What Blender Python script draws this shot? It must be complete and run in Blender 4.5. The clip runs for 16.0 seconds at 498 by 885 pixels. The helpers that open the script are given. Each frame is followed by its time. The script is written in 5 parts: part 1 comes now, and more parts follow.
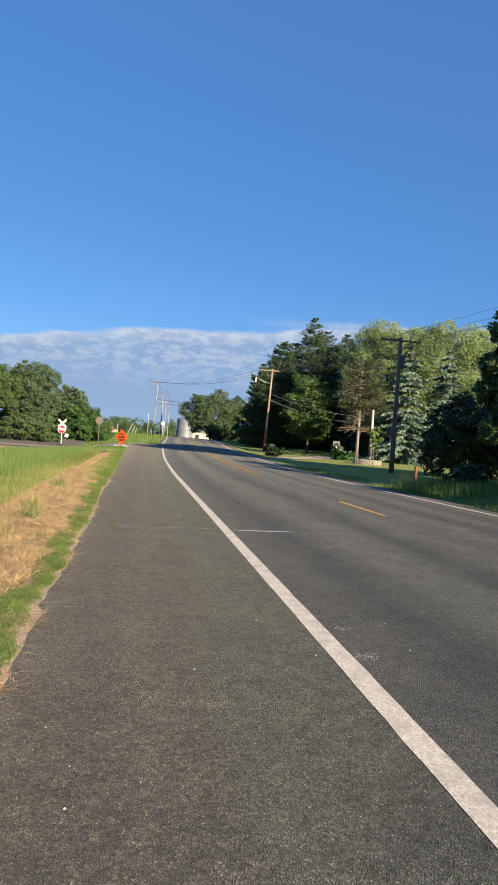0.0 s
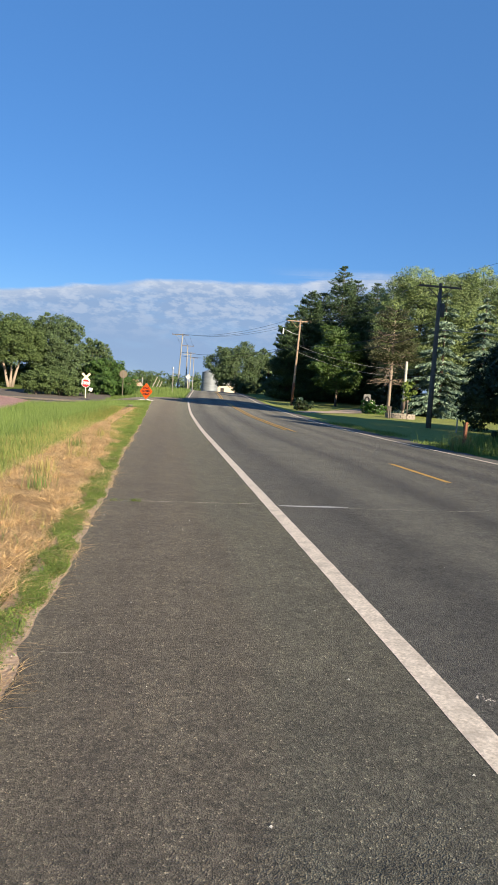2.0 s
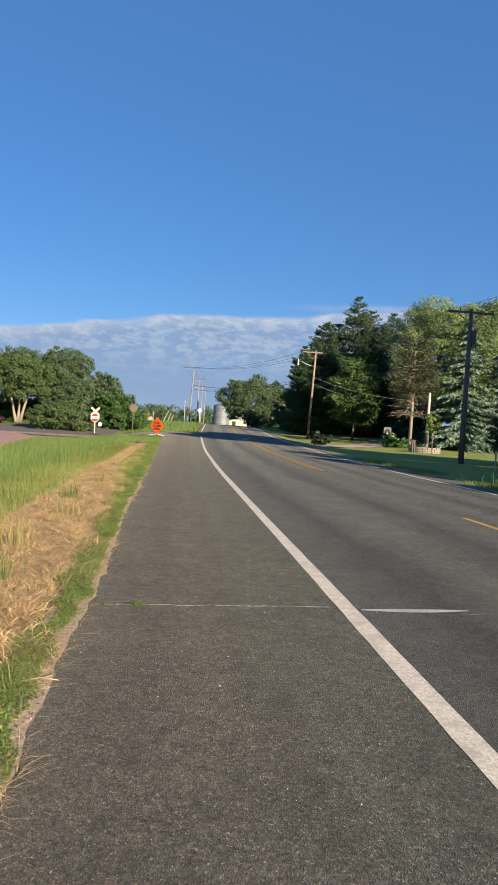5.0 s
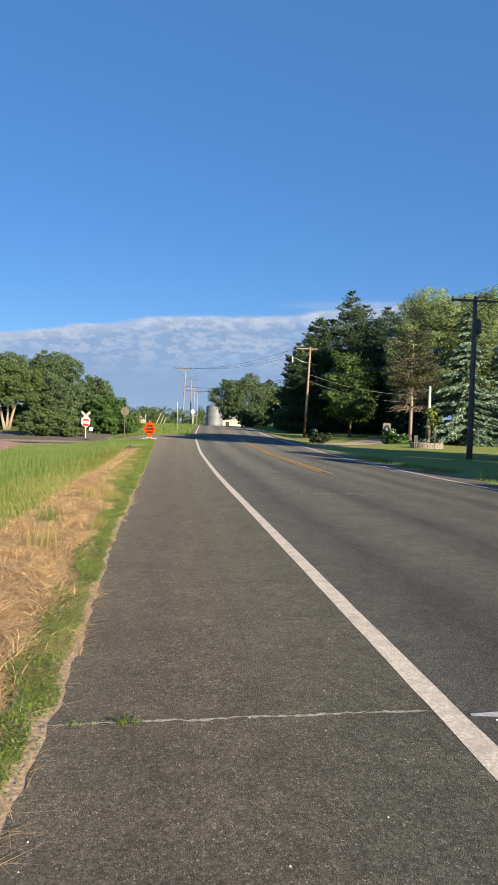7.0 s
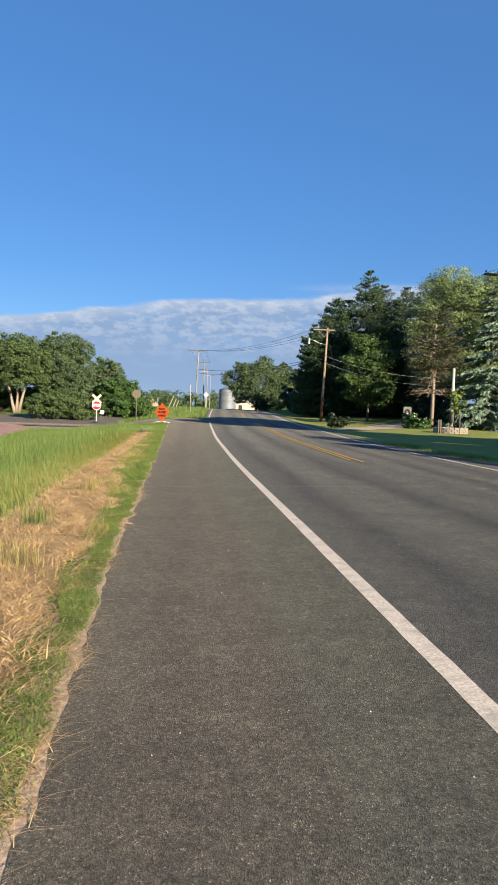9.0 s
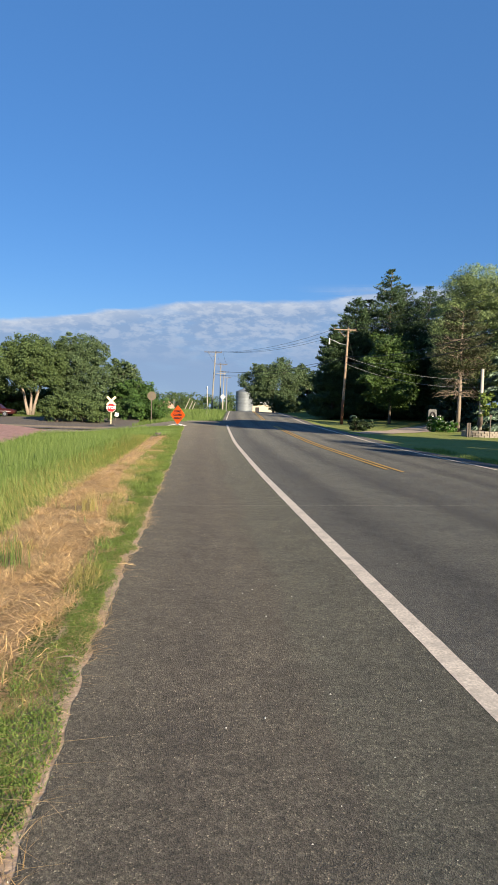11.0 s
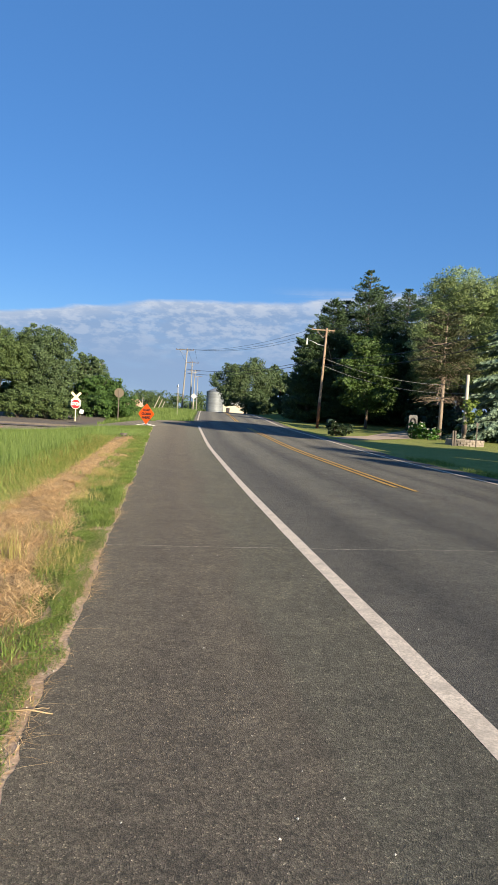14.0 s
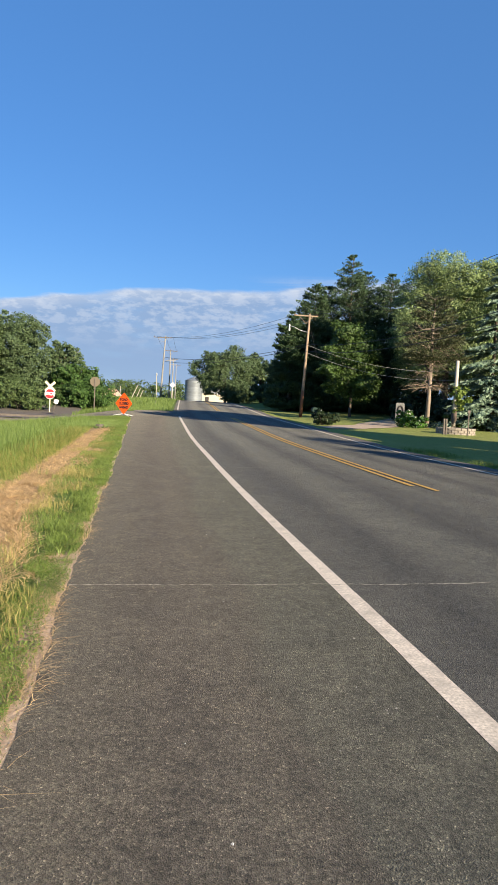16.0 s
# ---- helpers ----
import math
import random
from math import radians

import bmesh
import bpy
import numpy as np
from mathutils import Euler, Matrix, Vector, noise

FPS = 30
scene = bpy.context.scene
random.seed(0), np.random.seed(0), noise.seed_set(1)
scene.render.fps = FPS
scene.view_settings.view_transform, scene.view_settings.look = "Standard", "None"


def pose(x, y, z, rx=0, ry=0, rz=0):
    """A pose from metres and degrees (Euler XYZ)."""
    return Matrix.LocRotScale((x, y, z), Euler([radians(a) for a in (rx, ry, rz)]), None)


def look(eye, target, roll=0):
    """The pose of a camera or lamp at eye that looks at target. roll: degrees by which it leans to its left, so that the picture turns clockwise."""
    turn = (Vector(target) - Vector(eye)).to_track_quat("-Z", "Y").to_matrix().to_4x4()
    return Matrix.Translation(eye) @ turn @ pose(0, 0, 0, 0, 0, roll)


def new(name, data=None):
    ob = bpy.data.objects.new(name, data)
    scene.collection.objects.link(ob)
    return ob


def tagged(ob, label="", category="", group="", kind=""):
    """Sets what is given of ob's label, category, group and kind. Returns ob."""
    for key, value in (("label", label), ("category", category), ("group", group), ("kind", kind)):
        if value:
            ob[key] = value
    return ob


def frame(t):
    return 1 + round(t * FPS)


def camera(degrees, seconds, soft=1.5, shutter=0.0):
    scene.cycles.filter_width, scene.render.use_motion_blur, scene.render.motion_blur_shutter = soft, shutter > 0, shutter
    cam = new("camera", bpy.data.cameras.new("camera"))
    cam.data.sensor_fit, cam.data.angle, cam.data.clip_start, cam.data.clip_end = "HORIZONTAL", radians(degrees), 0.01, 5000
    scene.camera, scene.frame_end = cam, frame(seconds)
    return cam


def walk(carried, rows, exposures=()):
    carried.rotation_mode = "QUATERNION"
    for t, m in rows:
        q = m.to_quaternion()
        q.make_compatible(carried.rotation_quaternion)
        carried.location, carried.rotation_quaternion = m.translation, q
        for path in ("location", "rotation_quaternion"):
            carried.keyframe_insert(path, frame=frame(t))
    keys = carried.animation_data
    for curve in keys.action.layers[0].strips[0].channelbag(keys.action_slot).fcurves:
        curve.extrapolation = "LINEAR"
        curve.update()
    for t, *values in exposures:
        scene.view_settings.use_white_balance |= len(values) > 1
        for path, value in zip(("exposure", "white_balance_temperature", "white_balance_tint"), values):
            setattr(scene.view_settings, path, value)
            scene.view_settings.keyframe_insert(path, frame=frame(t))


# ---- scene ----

cam = camera(40.0, 16.0, 1.3)
PATH = [
    (0, (0.254, -0.114, 1.401), (0.566, 1.862, 1.409), 4.0),
    (0.5, (0.241, 0.416, 1.437), (0.495, 2.4, 1.449), 3.6),
    (1, (0.250, 0.87, 1.421), (0.495, 2.855, 1.399), 3.9),
    (1.5, (0.277, 1.427, 1.451), (0.508, 3.412, 1.379), 4.4),
    (2, (0.244, 1.898, 1.428), (0.493, 3.878, 1.295), 3.8),
    (2.5, (0.224, 2.492, 1.428), (0.473, 4.469, 1.26), 3.2),
    (3, (0.196, 3.013, 1.436), (0.409, 4.996, 1.293), 3.3),
    (3.5, (0.231, 3.601, 1.448), (0.433, 5.588, 1.357), 3.4),
    (4, (0.191, 4.058, 1.448), (0.424, 6.043, 1.39), 2.8),
    (4.5, (0.240, 4.599, 1.463), (0.459, 6.586, 1.43), 2.7),
    (5, (0.166, 5.045, 1.496), (0.378, 7.033, 1.457), 3.4),
    (7.5, (0.088, 7.632, 1.564), (0.320, 9.619, 1.524), 1.4),
    (8, (0.043, 8.185, 1.553), (0.271, 10.171, 1.5), 1.5),
    (8.5, (0.048, 8.726, 1.521), (0.269, 10.713, 1.457), 1.7),
    (9, (0.068, 9.288, 1.526), (0.265, 11.277, 1.438), 1.8),
    (9.5, (0.059, 9.835, 1.517), (0.237, 11.826, 1.452), 2.1),
    (12, (0.047, 12.679, 1.573), (0.187, 14.672, 1.48), 1.6),
    (12.5, (-0.026, 13.228, 1.551), (0.170, 15.217, 1.476), 1.3),
    (13, (-0.020, 13.764, 1.586), (0.200, 15.751, 1.52), 2.3),
    (13.5, (-0.050, 14.368, 1.575), (0.190, 16.353, 1.532), 3.2),
    (14, (-0.029, 14.86, 1.589), (0.212, 16.844, 1.512), 3.4),
    (14.5, (-0.117, 15.358, 1.605), (0.077, 17.347, 1.54), 3.2),
    (15, (-0.081, 15.94, 1.604), (0.134, 17.928, 1.569), 2.9),
    (15.5, (-0.108, 16.509, 1.593), (0.119, 18.496, 1.554), 2.7),
    (16, (-0.077, 17.064, 1.577), (0.227, 19.038, 1.471), 3.0),
]
EXPOSURE = 1.19
DRIFT = ((0, 0.04), (0.5, -0.06), (1, 0.0), (2.5, 0.06), (3.5, 0.0), (4.5, 0.04), (5, -0.08), (7.5, 0.02), (8, -0.03), (8.5, 0.04), (9.5, 0.0), (12, -0.03), (13, 0.0), (14.5, 0.0), (15, -0.03), (16, 0.11))
walk(cam, [(t, look(eye, target, roll)) for t, eye, target, roll in PATH], [(t, EXPOSURE + stops) for t, stops in DRIFT])

# ---- world, sun ----
SUN_AZ, SUN_EL = radians(30), radians(17.5)      # azimuth measured from straight behind towards the right
SUN_DIR = Vector((math.sin(SUN_AZ) * math.cos(SUN_EL), -math.cos(SUN_AZ) * math.cos(SUN_EL), math.sin(SUN_EL)))
world = bpy.data.worlds.new("sky")
scene.world = world
world.use_nodes = True
wn = world.node_tree.nodes
sky = wn.new("ShaderNodeTexSky")
sky.sky_type, sky.sun_disc = "NISHITA", False
sky.sun_elevation, sky.sun_rotation = SUN_EL, math.atan2(SUN_DIR.x, SUN_DIR.y)
sky.altitude, sky.air_density, sky.dust_density, sky.ozone_density = 300, 1.0, 0.1, 3.0
wn["Background"].inputs["Strength"].default_value = 0.057
hue = wn.new("ShaderNodeHueSaturation")
hue.inputs["Saturation"].default_value = 1.21
world.node_tree.links.new(sky.outputs[0], hue.inputs["Color"])
tint = wn.new("ShaderNodeMix")
tint.data_type, tint.blend_type = "RGBA", "MULTIPLY"
tint.inputs[0].default_value, tint.inputs[7].default_value = 1.0, (0.92, 1.0, 1.18, 1)
world.node_tree.links.new(hue.outputs[0], tint.inputs[6])
even = wn.new("ShaderNodeMix")
even.data_type = "RGBA"
even.inputs[0].default_value, even.inputs[7].default_value = 0.5, (0.86, 2.25, 5.2, 1)      # evens the blue out
world.node_tree.links.new(tint.outputs[2], even.inputs[6])
world.node_tree.links.new(even.outputs[2], wn["Background"].inputs["Color"])
sun_data = bpy.data.lights.new("sun", "SUN")
sun_data.energy, sun_data.angle, sun_data.color = 5.0, radians(0.6), (1.0, 0.86, 0.66)
sun = new("sun", sun_data)
sun.rotation_euler = SUN_DIR.to_track_quat("Z", "Y").to_euler()


# ---- materials ----
def mat(name, rough=0.8, metal=0.0, spec=0.3):
    m = bpy.data.materials.new(name)
    m.use_nodes = True
    b = m.node_tree.nodes["Principled BSDF"]
    b.inputs["Roughness"].default_value, b.inputs["Metallic"].default_value = rough, metal
    b.inputs["Specular IOR Level"].default_value = spec
    return m, m.node_tree.nodes, m.node_tree.links, b


def coords(n, l, scale=(1, 1, 1), space="Object"):
    tc = n.new("ShaderNodeTexCoord")
    mp = n.new("ShaderNodeMapping")
    mp.inputs["Scale"].default_value = scale
    l.new(tc.outputs[space], mp.inputs["Vector"])
    return mp.outputs[0]


def noise_tex(n, l, vec, scale, detail=4.0, rough=0.55):
    t = n.new("ShaderNodeTexNoise")
    t.inputs["Scale"].default_value, t.inputs["Detail"].default_value, t.inputs["Roughness"].default_value = scale, detail, rough
    l.new(vec, t.inputs["Vector"])
    return t.outputs["Fac"]


def ramp(n, l, fac, stops):
    r = n.new("ShaderNodeValToRGB")
    e = r.color_ramp.elements
    while len(e) < len(stops):
        e.new(0.5)
    for el, (p, c) in zip(e, stops):
        el.position, el.color = p, (c[0], c[1], c[2], 1)
    l.new(fac, r.inputs["Fac"])
    return r.outputs["Color"]


def mix(n, l, fac, a, b, mode="MIX"):
    m = n.new("ShaderNodeMix")
    m.data_type, m.blend_type = "RGBA", mode
    for sock, v in ((m.inputs[0], fac), (m.inputs[6], a), (m.inputs[7], b)):
        if isinstance(v, (int, float)):
            sock.default_value = v
        elif isinstance(v, tuple):
            sock.default_value = (*v[:3], 1)
        else:
            l.new(v, sock)
    return m.outputs[2]


def bump(n, l, b, height, strength=0.4, dist=0.01):
    bp = n.new("ShaderNodeBump")
    bp.inputs["Strength"].default_value, bp.inputs["Distance"].default_value = strength, dist
    l.new(height, bp.inputs["Height"])
    l.new(bp.outputs[0], b.inputs["Normal"])


def grained(name, c1, c2, scale=8.0, rough=0.8, metal=0.0, stretch=(1, 1, 1), bumpy=0.3, dist=0.01, big=0.6):
    """Two-scale mottled surface between two colours."""
    m, n, l, b = mat(name, rough, metal)
    v = coords(n, l, stretch)
    fine = noise_tex(n, l, v, scale, 6)
    large = noise_tex(n, l, v, scale * 0.11, 3)
    col = ramp(n, l, fine, [(0.3, c1), (0.7, c2)])
    mid = tuple((p + q) / 2 * big for p, q in zip(c1, c2))
    fac = ramp(n, l, large, [(0.45, (0, 0, 0)), (0.75, (0.7, 0.7, 0.7))])
    l.new(mix(n, l, fac, col, mid), b.inputs["Base Color"])
    if bumpy:
        bump(n, l, b, fine, bumpy, dist)
    return m


def asphalt(name, c_dark, c_light, stone, bands, polish=0.0, grit_size=150.0):
    """Rolled asphalt: stones, grit, patches, and long bands of wear whose tone goes by the place across the road ("across", metres)."""
    m, n, l, b = mat(name, 0.85 - polish, 0, 0.35)
    b.inputs["Diffuse Roughness"].default_value = 1.0
    v = coords(n, l)
    vo = n.new("ShaderNodeTexVoronoi")
    vo.inputs["Scale"].default_value = grit_size
    l.new(v, vo.inputs["Vector"])
    grit = noise_tex(n, l, v, 150.0, 2, 0.7)
    mid = noise_tex(n, l, v, 9.0, 5, 0.65)
    base = ramp(n, l, mid, [(0.3, c_dark), (0.72, c_light)])
    stones = ramp(n, l, vo.outputs["Color"], [(0.0, (0.36, 0.36, 0.36)), (0.5, (0.92, 0.9, 0.9)), (0.84, (1.45, 1.42, 1.36)), (0.97, stone)])
    patch = ramp(n, l, noise_tex(n, l, v, 1.6, 5, 0.65), [(0.3, (0.84, 0.84, 0.84)), (0.7, (1.13, 1.12, 1.1))])
    base = mix(n, l, 1.0, base, patch, "MULTIPLY")
    chips = ramp(n, l, noise_tex(n, l, v, 42.0, 3, 0.6), [(0.34, (0.66, 0.66, 0.66)), (0.66, (1.32, 1.31, 1.29))])
    base = mix(n, l, 1.0, base, chips, "MULTIPLY")
    base = mix(n, l, 0.9, base, stones, "MULTIPLY")
    at = n.new("ShaderNodeAttribute")
    at.attribute_name = "across"
    wob = noise_tex(n, l, coords(n, l, (1.0, 0.16, 1)), 1.3, 5, 0.65)
    add = n.new("ShaderNodeMath")
    add.operation = "MULTIPLY_ADD"
    l.new(wob, add.inputs[0])
    add.inputs[1].default_value = 1.1
    l.new(at.outputs["Fac"], add.inputs[2])
    unit_x = n.new("ShaderNodeMapRange")
    unit_x.inputs[1].default_value, unit_x.inputs[2].default_value = bands[0] + 0.55, bands[1] + 0.55
    l.new(add.outputs[0], unit_x.inputs[0])
    tone = ramp(n, l, unit_x.outputs[0], [((p - bands[0]) / (bands[1] - bands[0]), c) for p, c in bands[2]])
    base = mix(n, l, 1.0, base, tone, "MULTIPLY")
    l.new(base, b.inputs["Base Color"])
    ad = n.new("ShaderNodeMath")
    ad.operation = "ADD"
    l.new(vo.outputs["Distance"], ad.inputs[0])
    l.new(grit, ad.inputs[1])
    bump(n, l, b, ad.outputs[0], 1.0, 0.0085)
    return m


def leafy(name, dark, light, trans=0.3, rough=0.5, patch=0.5, low=0.72, high=1.15):
    """Leaves that differ one by one, partly letting light through."""
    m, n, l, b = mat(name, rough, 0, 0.4)
    g = n.new("ShaderNodeNewGeometry")
    col = ramp(n, l, g.outputs["Random Per Island"], [(0.0, dark), (0.6, tuple((p + q) / 2 for p, q in zip(dark, light))), (1.0, light)])
    tone = ramp(n, l, noise_tex(n, l, coords(n, l), patch, 4, 0.6), [(0.32, (low, low, low * 0.95)), (0.66, (high, high, high * 0.96))])
    col = mix(n, l, 1.0, col, tone, "MULTIPLY")
    l.new(col, b.inputs["Base Color"])
    tr = n.new("ShaderNodeBsdfTranslucent")
    l.new(col, tr.inputs["Color"])
    ms = n.new("ShaderNodeMixShader")
    ms.inputs[0].default_value = trans
    l.new(b.outputs[0], ms.inputs[1])
    l.new(tr.outputs[0], ms.inputs[2])
    l.new(ms.outputs[0], n["Material Output"].inputs[0])
    return m


def plain(name, c, rough=0.6, metal=0.0):
    return grained(name, tuple(v * 0.88 for v in c), c, 14.0, rough, metal, bumpy=0.08, big=0.9)


def tones(*rows):
    return [(p, (k, k * g, k * g * h)) for p, k, g, h in rows]


LANE_BANDS = (1.6, 9.8, tones((1.65, 0.95, 1.0, 1.0), (2.0, 0.88, 1.0, 1.0), (2.55, 0.62, 1.0, 1.02), (3.2, 1.12, 1.01, 0.98), (3.7, 1.05, 1.01, 0.98), (4.2, 0.62, 1.0, 1.02), (4.9, 1.1, 1.01, 0.98),
                              (5.5, 0.9, 1.0, 1.0), (6.2, 1.12, 1.01, 0.98), (6.8, 0.64, 1.0, 1.02), (7.5, 1.12, 1.01, 0.98), (8.3, 0.7, 1.0, 1.0), (8.9, 1.05, 1.0, 1.0)))
SHOULDER_BANDS = (-1.0, 1.7, tones((-0.8, 1.12, 0.96, 0.98), (-0.35, 1.0, 0.95, 0.985), (0.05, 0.9, 0.935, 1.0), (0.35, 1.02, 0.945, 0.99), (0.65, 0.93, 0.955, 0.985), (0.85, 1.0, 1.015, 0.98), (1.3, 0.9, 1.03, 0.98), (1.6, 0.88, 1.03, 0.98)))
M_LANE = asphalt("lane_asphalt", (0.078, 0.076, 0.066), (0.12, 0.117, 0.1), (2.0, 1.95, 1.85), LANE_BANDS, 0.06)
M_SHOULDER = asphalt("shoulder_asphalt", (0.083, 0.079, 0.062), (0.134, 0.126, 0.098), (3.6, 3.45, 3.2), SHOULDER_BANDS)
M_WHITE = grained("white_road_paint", (0.46, 0.38, 0.28), (0.86, 0.735, 0.575), 60.0, 0.8, bumpy=0.5, dist=0.004)
M_YELLOW = grained("yellow_road_paint", (0.42, 0.24, 0.05), (0.6, 0.36, 0.07), 50.0, 0.8, bumpy=0.4, dist=0.004)
M_TAR = grained("crack_sealant", (0.35, 0.34, 0.32), (0.55, 0.54, 0.5), 30.0, 0.7)
M_CRACK = grained("crack_fill", (0.2, 0.18, 0.145), (0.5, 0.45, 0.36), 40.0, 0.95)
M_DIRT = grained("roadside_dirt", (0.3, 0.19, 0.115), (0.73, 0.52, 0.34), 34.0, 0.95, bumpy=0.7, dist=0.008, big=0.78)
M_GRAVEL = grained("roadside_gravel", (0.09, 0.075, 0.06), (0.2, 0.17, 0.14), 40.0, 0.95, bumpy=0.8, dist=0.02)
M_BALLAST = grained("pink_ballast", (0.28, 0.15, 0.115), (0.5, 0.3, 0.24), 9.0, 0.95, bumpy=1.0, dist=0.05)
M_DRIVE = grained("gravel_drive", (0.38, 0.27, 0.18), (0.56, 0.43, 0.31), 12.0, 0.95, bumpy=0.6, dist=0.02)
M_WOODPOLE = grained("weathered_pole_wood", (0.2, 0.135, 0.09), (0.38, 0.28, 0.19), 5.0, 0.85, stretch=(4, 4, 0.35), dist=0.02)
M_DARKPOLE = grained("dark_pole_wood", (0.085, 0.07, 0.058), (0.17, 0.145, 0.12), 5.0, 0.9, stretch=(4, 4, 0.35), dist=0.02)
M_POLEBASE = grained("creosoted_pole_foot", (0.13, 0.05, 0.027), (0.28, 0.12, 0.062), 6.0, 0.8, stretch=(4, 4, 0.5))
M_PALEWOOD = grained("grey_pole_wood", (0.32, 0.28, 0.22), (0.52, 0.47, 0.39), 5.0, 0.85, stretch=(4, 4, 0.35), dist=0.02)
M_BARK = grained("bark", (0.06, 0.045, 0.033), (0.17, 0.13, 0.1), 7.0, 0.95, stretch=(3, 3, 0.6), bumpy=0.9, dist=0.04)
M_PALEBARK = grained("pale_bark", (0.2, 0.15, 0.11), (0.38, 0.31, 0.24), 7.0, 0.9, stretch=(3, 3, 0.6), bumpy=0.8, dist=0.03)
M_TWIG = grained("dead_twig_bark", (0.15, 0.115, 0.082), (0.3, 0.23, 0.165), 9.0, 0.95)
M_STEEL = grained("galvanised_steel", (0.32, 0.33, 0.34), (0.5, 0.51, 0.52), 12.0, 0.45, 0.8)
M_CREAMPAINT = plain("aged_cream_paint", (0.75, 0.66, 0.42), 0.5)
M_WHITEPAINT = plain("white_sign_paint", (0.8, 0.78, 0.7), 0.45)
M_RED = plain("red_sign_face", (0.55, 0.025, 0.03), 0.4)
M_ORANGE = plain("orange_sign_fabric", (0.9, 0.11, 0.008), 0.5)
M_BLACK = plain("black_ink", (0.03, 0.025, 0.025), 0.6)
M_CABLE = plain("black_cable", (0.02, 0.02, 0.022), 0.6)
M_INSUL = plain("brown_insulator", (0.09, 0.05, 0.04), 0.3)
M_CONCRETE = grained("retaining_block", (0.2, 0.17, 0.135), (0.36, 0.31, 0.25), 8.0, 0.95, bumpy=0.6, dist=0.02)

M_GROUND, _n, _l, _b = mat("meadow_ground", 0.95, 0, 0.1)
_v = coords(_n, _l)
_c1 = ramp(_n, _l, noise_tex(_n, _l, _v, 6.0, 6), [(0.3, (0.07, 0.115, 0.022)), (0.7, (0.16, 0.21, 0.05))])
_c2 = ramp(_n, _l, noise_tex(_n, _l, _v, 25.0, 4), [(0.3, (0.13, 0.13, 0.045)), (0.7, (0.2, 0.19, 0.075))])
_l.new(mix(_n, _l, ramp(_n, _l, noise_tex(_n, _l, _v, 0.35, 4), [(0.48, (0, 0, 0)), (0.7, (0.6, 0.6, 0.6))]), _c1, _c2), _b.inputs["Base Color"])
bump(_n, _l, _b, noise_tex(_n, _l, _v, 30.0, 4), 0.8, 0.05)
M_LAWN = grained("mown_lawn", (0.15, 0.17, 0.032), (0.31, 0.31, 0.075), 9.0, 0.95, bumpy=0.8, dist=0.04, big=0.8)
M_STRAWGROUND = grained("straw_litter", (0.16, 0.1, 0.045), (0.5, 0.34, 0.17), 18.0, 0.95, stretch=(1, 0.4, 1), bumpy=0.9, dist=0.03)

L_TALL = leafy("meadow_grass_blades", (0.1, 0.165, 0.03), (0.25, 0.33, 0.09), 0.35, 0.6, 0.7, 0.7, 1.1)
L_SEED = leafy("yellowing_grass_blades", (0.24, 0.22, 0.06), (0.46, 0.38, 0.14), 0.3, 0.7)
L_STRAW = leafy("straw_blades", (0.42, 0.265, 0.115), (0.92, 0.66, 0.36), 0.25, 0.7, 5.0, 0.66, 1.15)
L_VERGE = leafy("verge_grass_blades", (0.11, 0.175, 0.03), (0.29, 0.365, 0.085), 0.35, 0.55, 2.2, 0.62, 1.1)
L_LAWN = leafy("lawn_blades", (0.15, 0.21, 0.045), (0.3, 0.36, 0.095), 0.3, 0.6)
L_MAPLE = leafy("maple_leaves", (0.028, 0.062, 0.011), (0.092, 0.15, 0.03), 0.17)
L_SILVER = leafy("silver_maple_leaves", (0.145, 0.205, 0.07), (0.31, 0.385, 0.15), 0.2, 0.65, 0.3, 0.5, 1.2)
L_OAK = leafy("broad_leaves", (0.05, 0.085, 0.025), (0.112, 0.158, 0.05), 0.2, 0.65, 0.5, 0.8, 1.15)
L_WILLOW = leafy("grey_green_leaves", (0.045, 0.08, 0.032), (0.125, 0.175, 0.075), 0.17, 0.6)
L_THICKET = leafy("thicket_leaves", (0.03, 0.075, 0.014), (0.085, 0.155, 0.032), 0.2, 0.6)
L_SHRUB = leafy("shrub_leaves", (0.035, 0.11, 0.015), (0.1, 0.22, 0.03), 0.3)
L_PINE = leafy("pine_needles", (0.026, 0.056, 0.022), (0.08, 0.128, 0.052), 0.12, 0.6)
L_SCOTS = leafy("scots_pine_needles", (0.03, 0.042, 0.016), (0.082, 0.088, 0.033), 0.12, 0.6)
L_SPRUCE = leafy("blue_spruce_needles", (0.055, 0.1, 0.065), (0.24, 0.32, 0.225), 0.12, 0.6)
# yew colour; on the fill bushes its near-black stands in for canopy shade
L_DARK = leafy("dark_yew_and_shade_leaves", (0.012, 0.026, 0.008), (0.035, 0.06, 0.017), 0.06, 0.6)
L_FLOWER = leafy("white_petals", (0.7, 0.66, 0.58), (0.85, 0.82, 0.75), 0.3)


# ---- mesh helpers ----
def rng_of(seed):
    return np.random.default_rng(seed)


def link_mesh(name, verts, faces, material, parent=None, smooth=False):
    me = bpy.data.meshes.new(name)
    me.from_pydata(verts if isinstance(verts, list) else verts.tolist(), [], faces if isinstance(faces, list) else faces.tolist())
    me.materials.append(material)
    if smooth:
        me.shade_smooth()
    ob = new(name, me)
    if parent:
        ob.parent = parent
    return ob


def part(name, bm, material, parent=None, label="", smooth=False):
    me = bpy.data.meshes.new(name)
    bm.to_mesh(me)
    bm.free()
    me.materials.append(material)
    if smooth:
        me.shade_smooth()
    ob = new(name, me)
    ob.parent = parent
    if label:
        tagged(ob, label)
    return ob


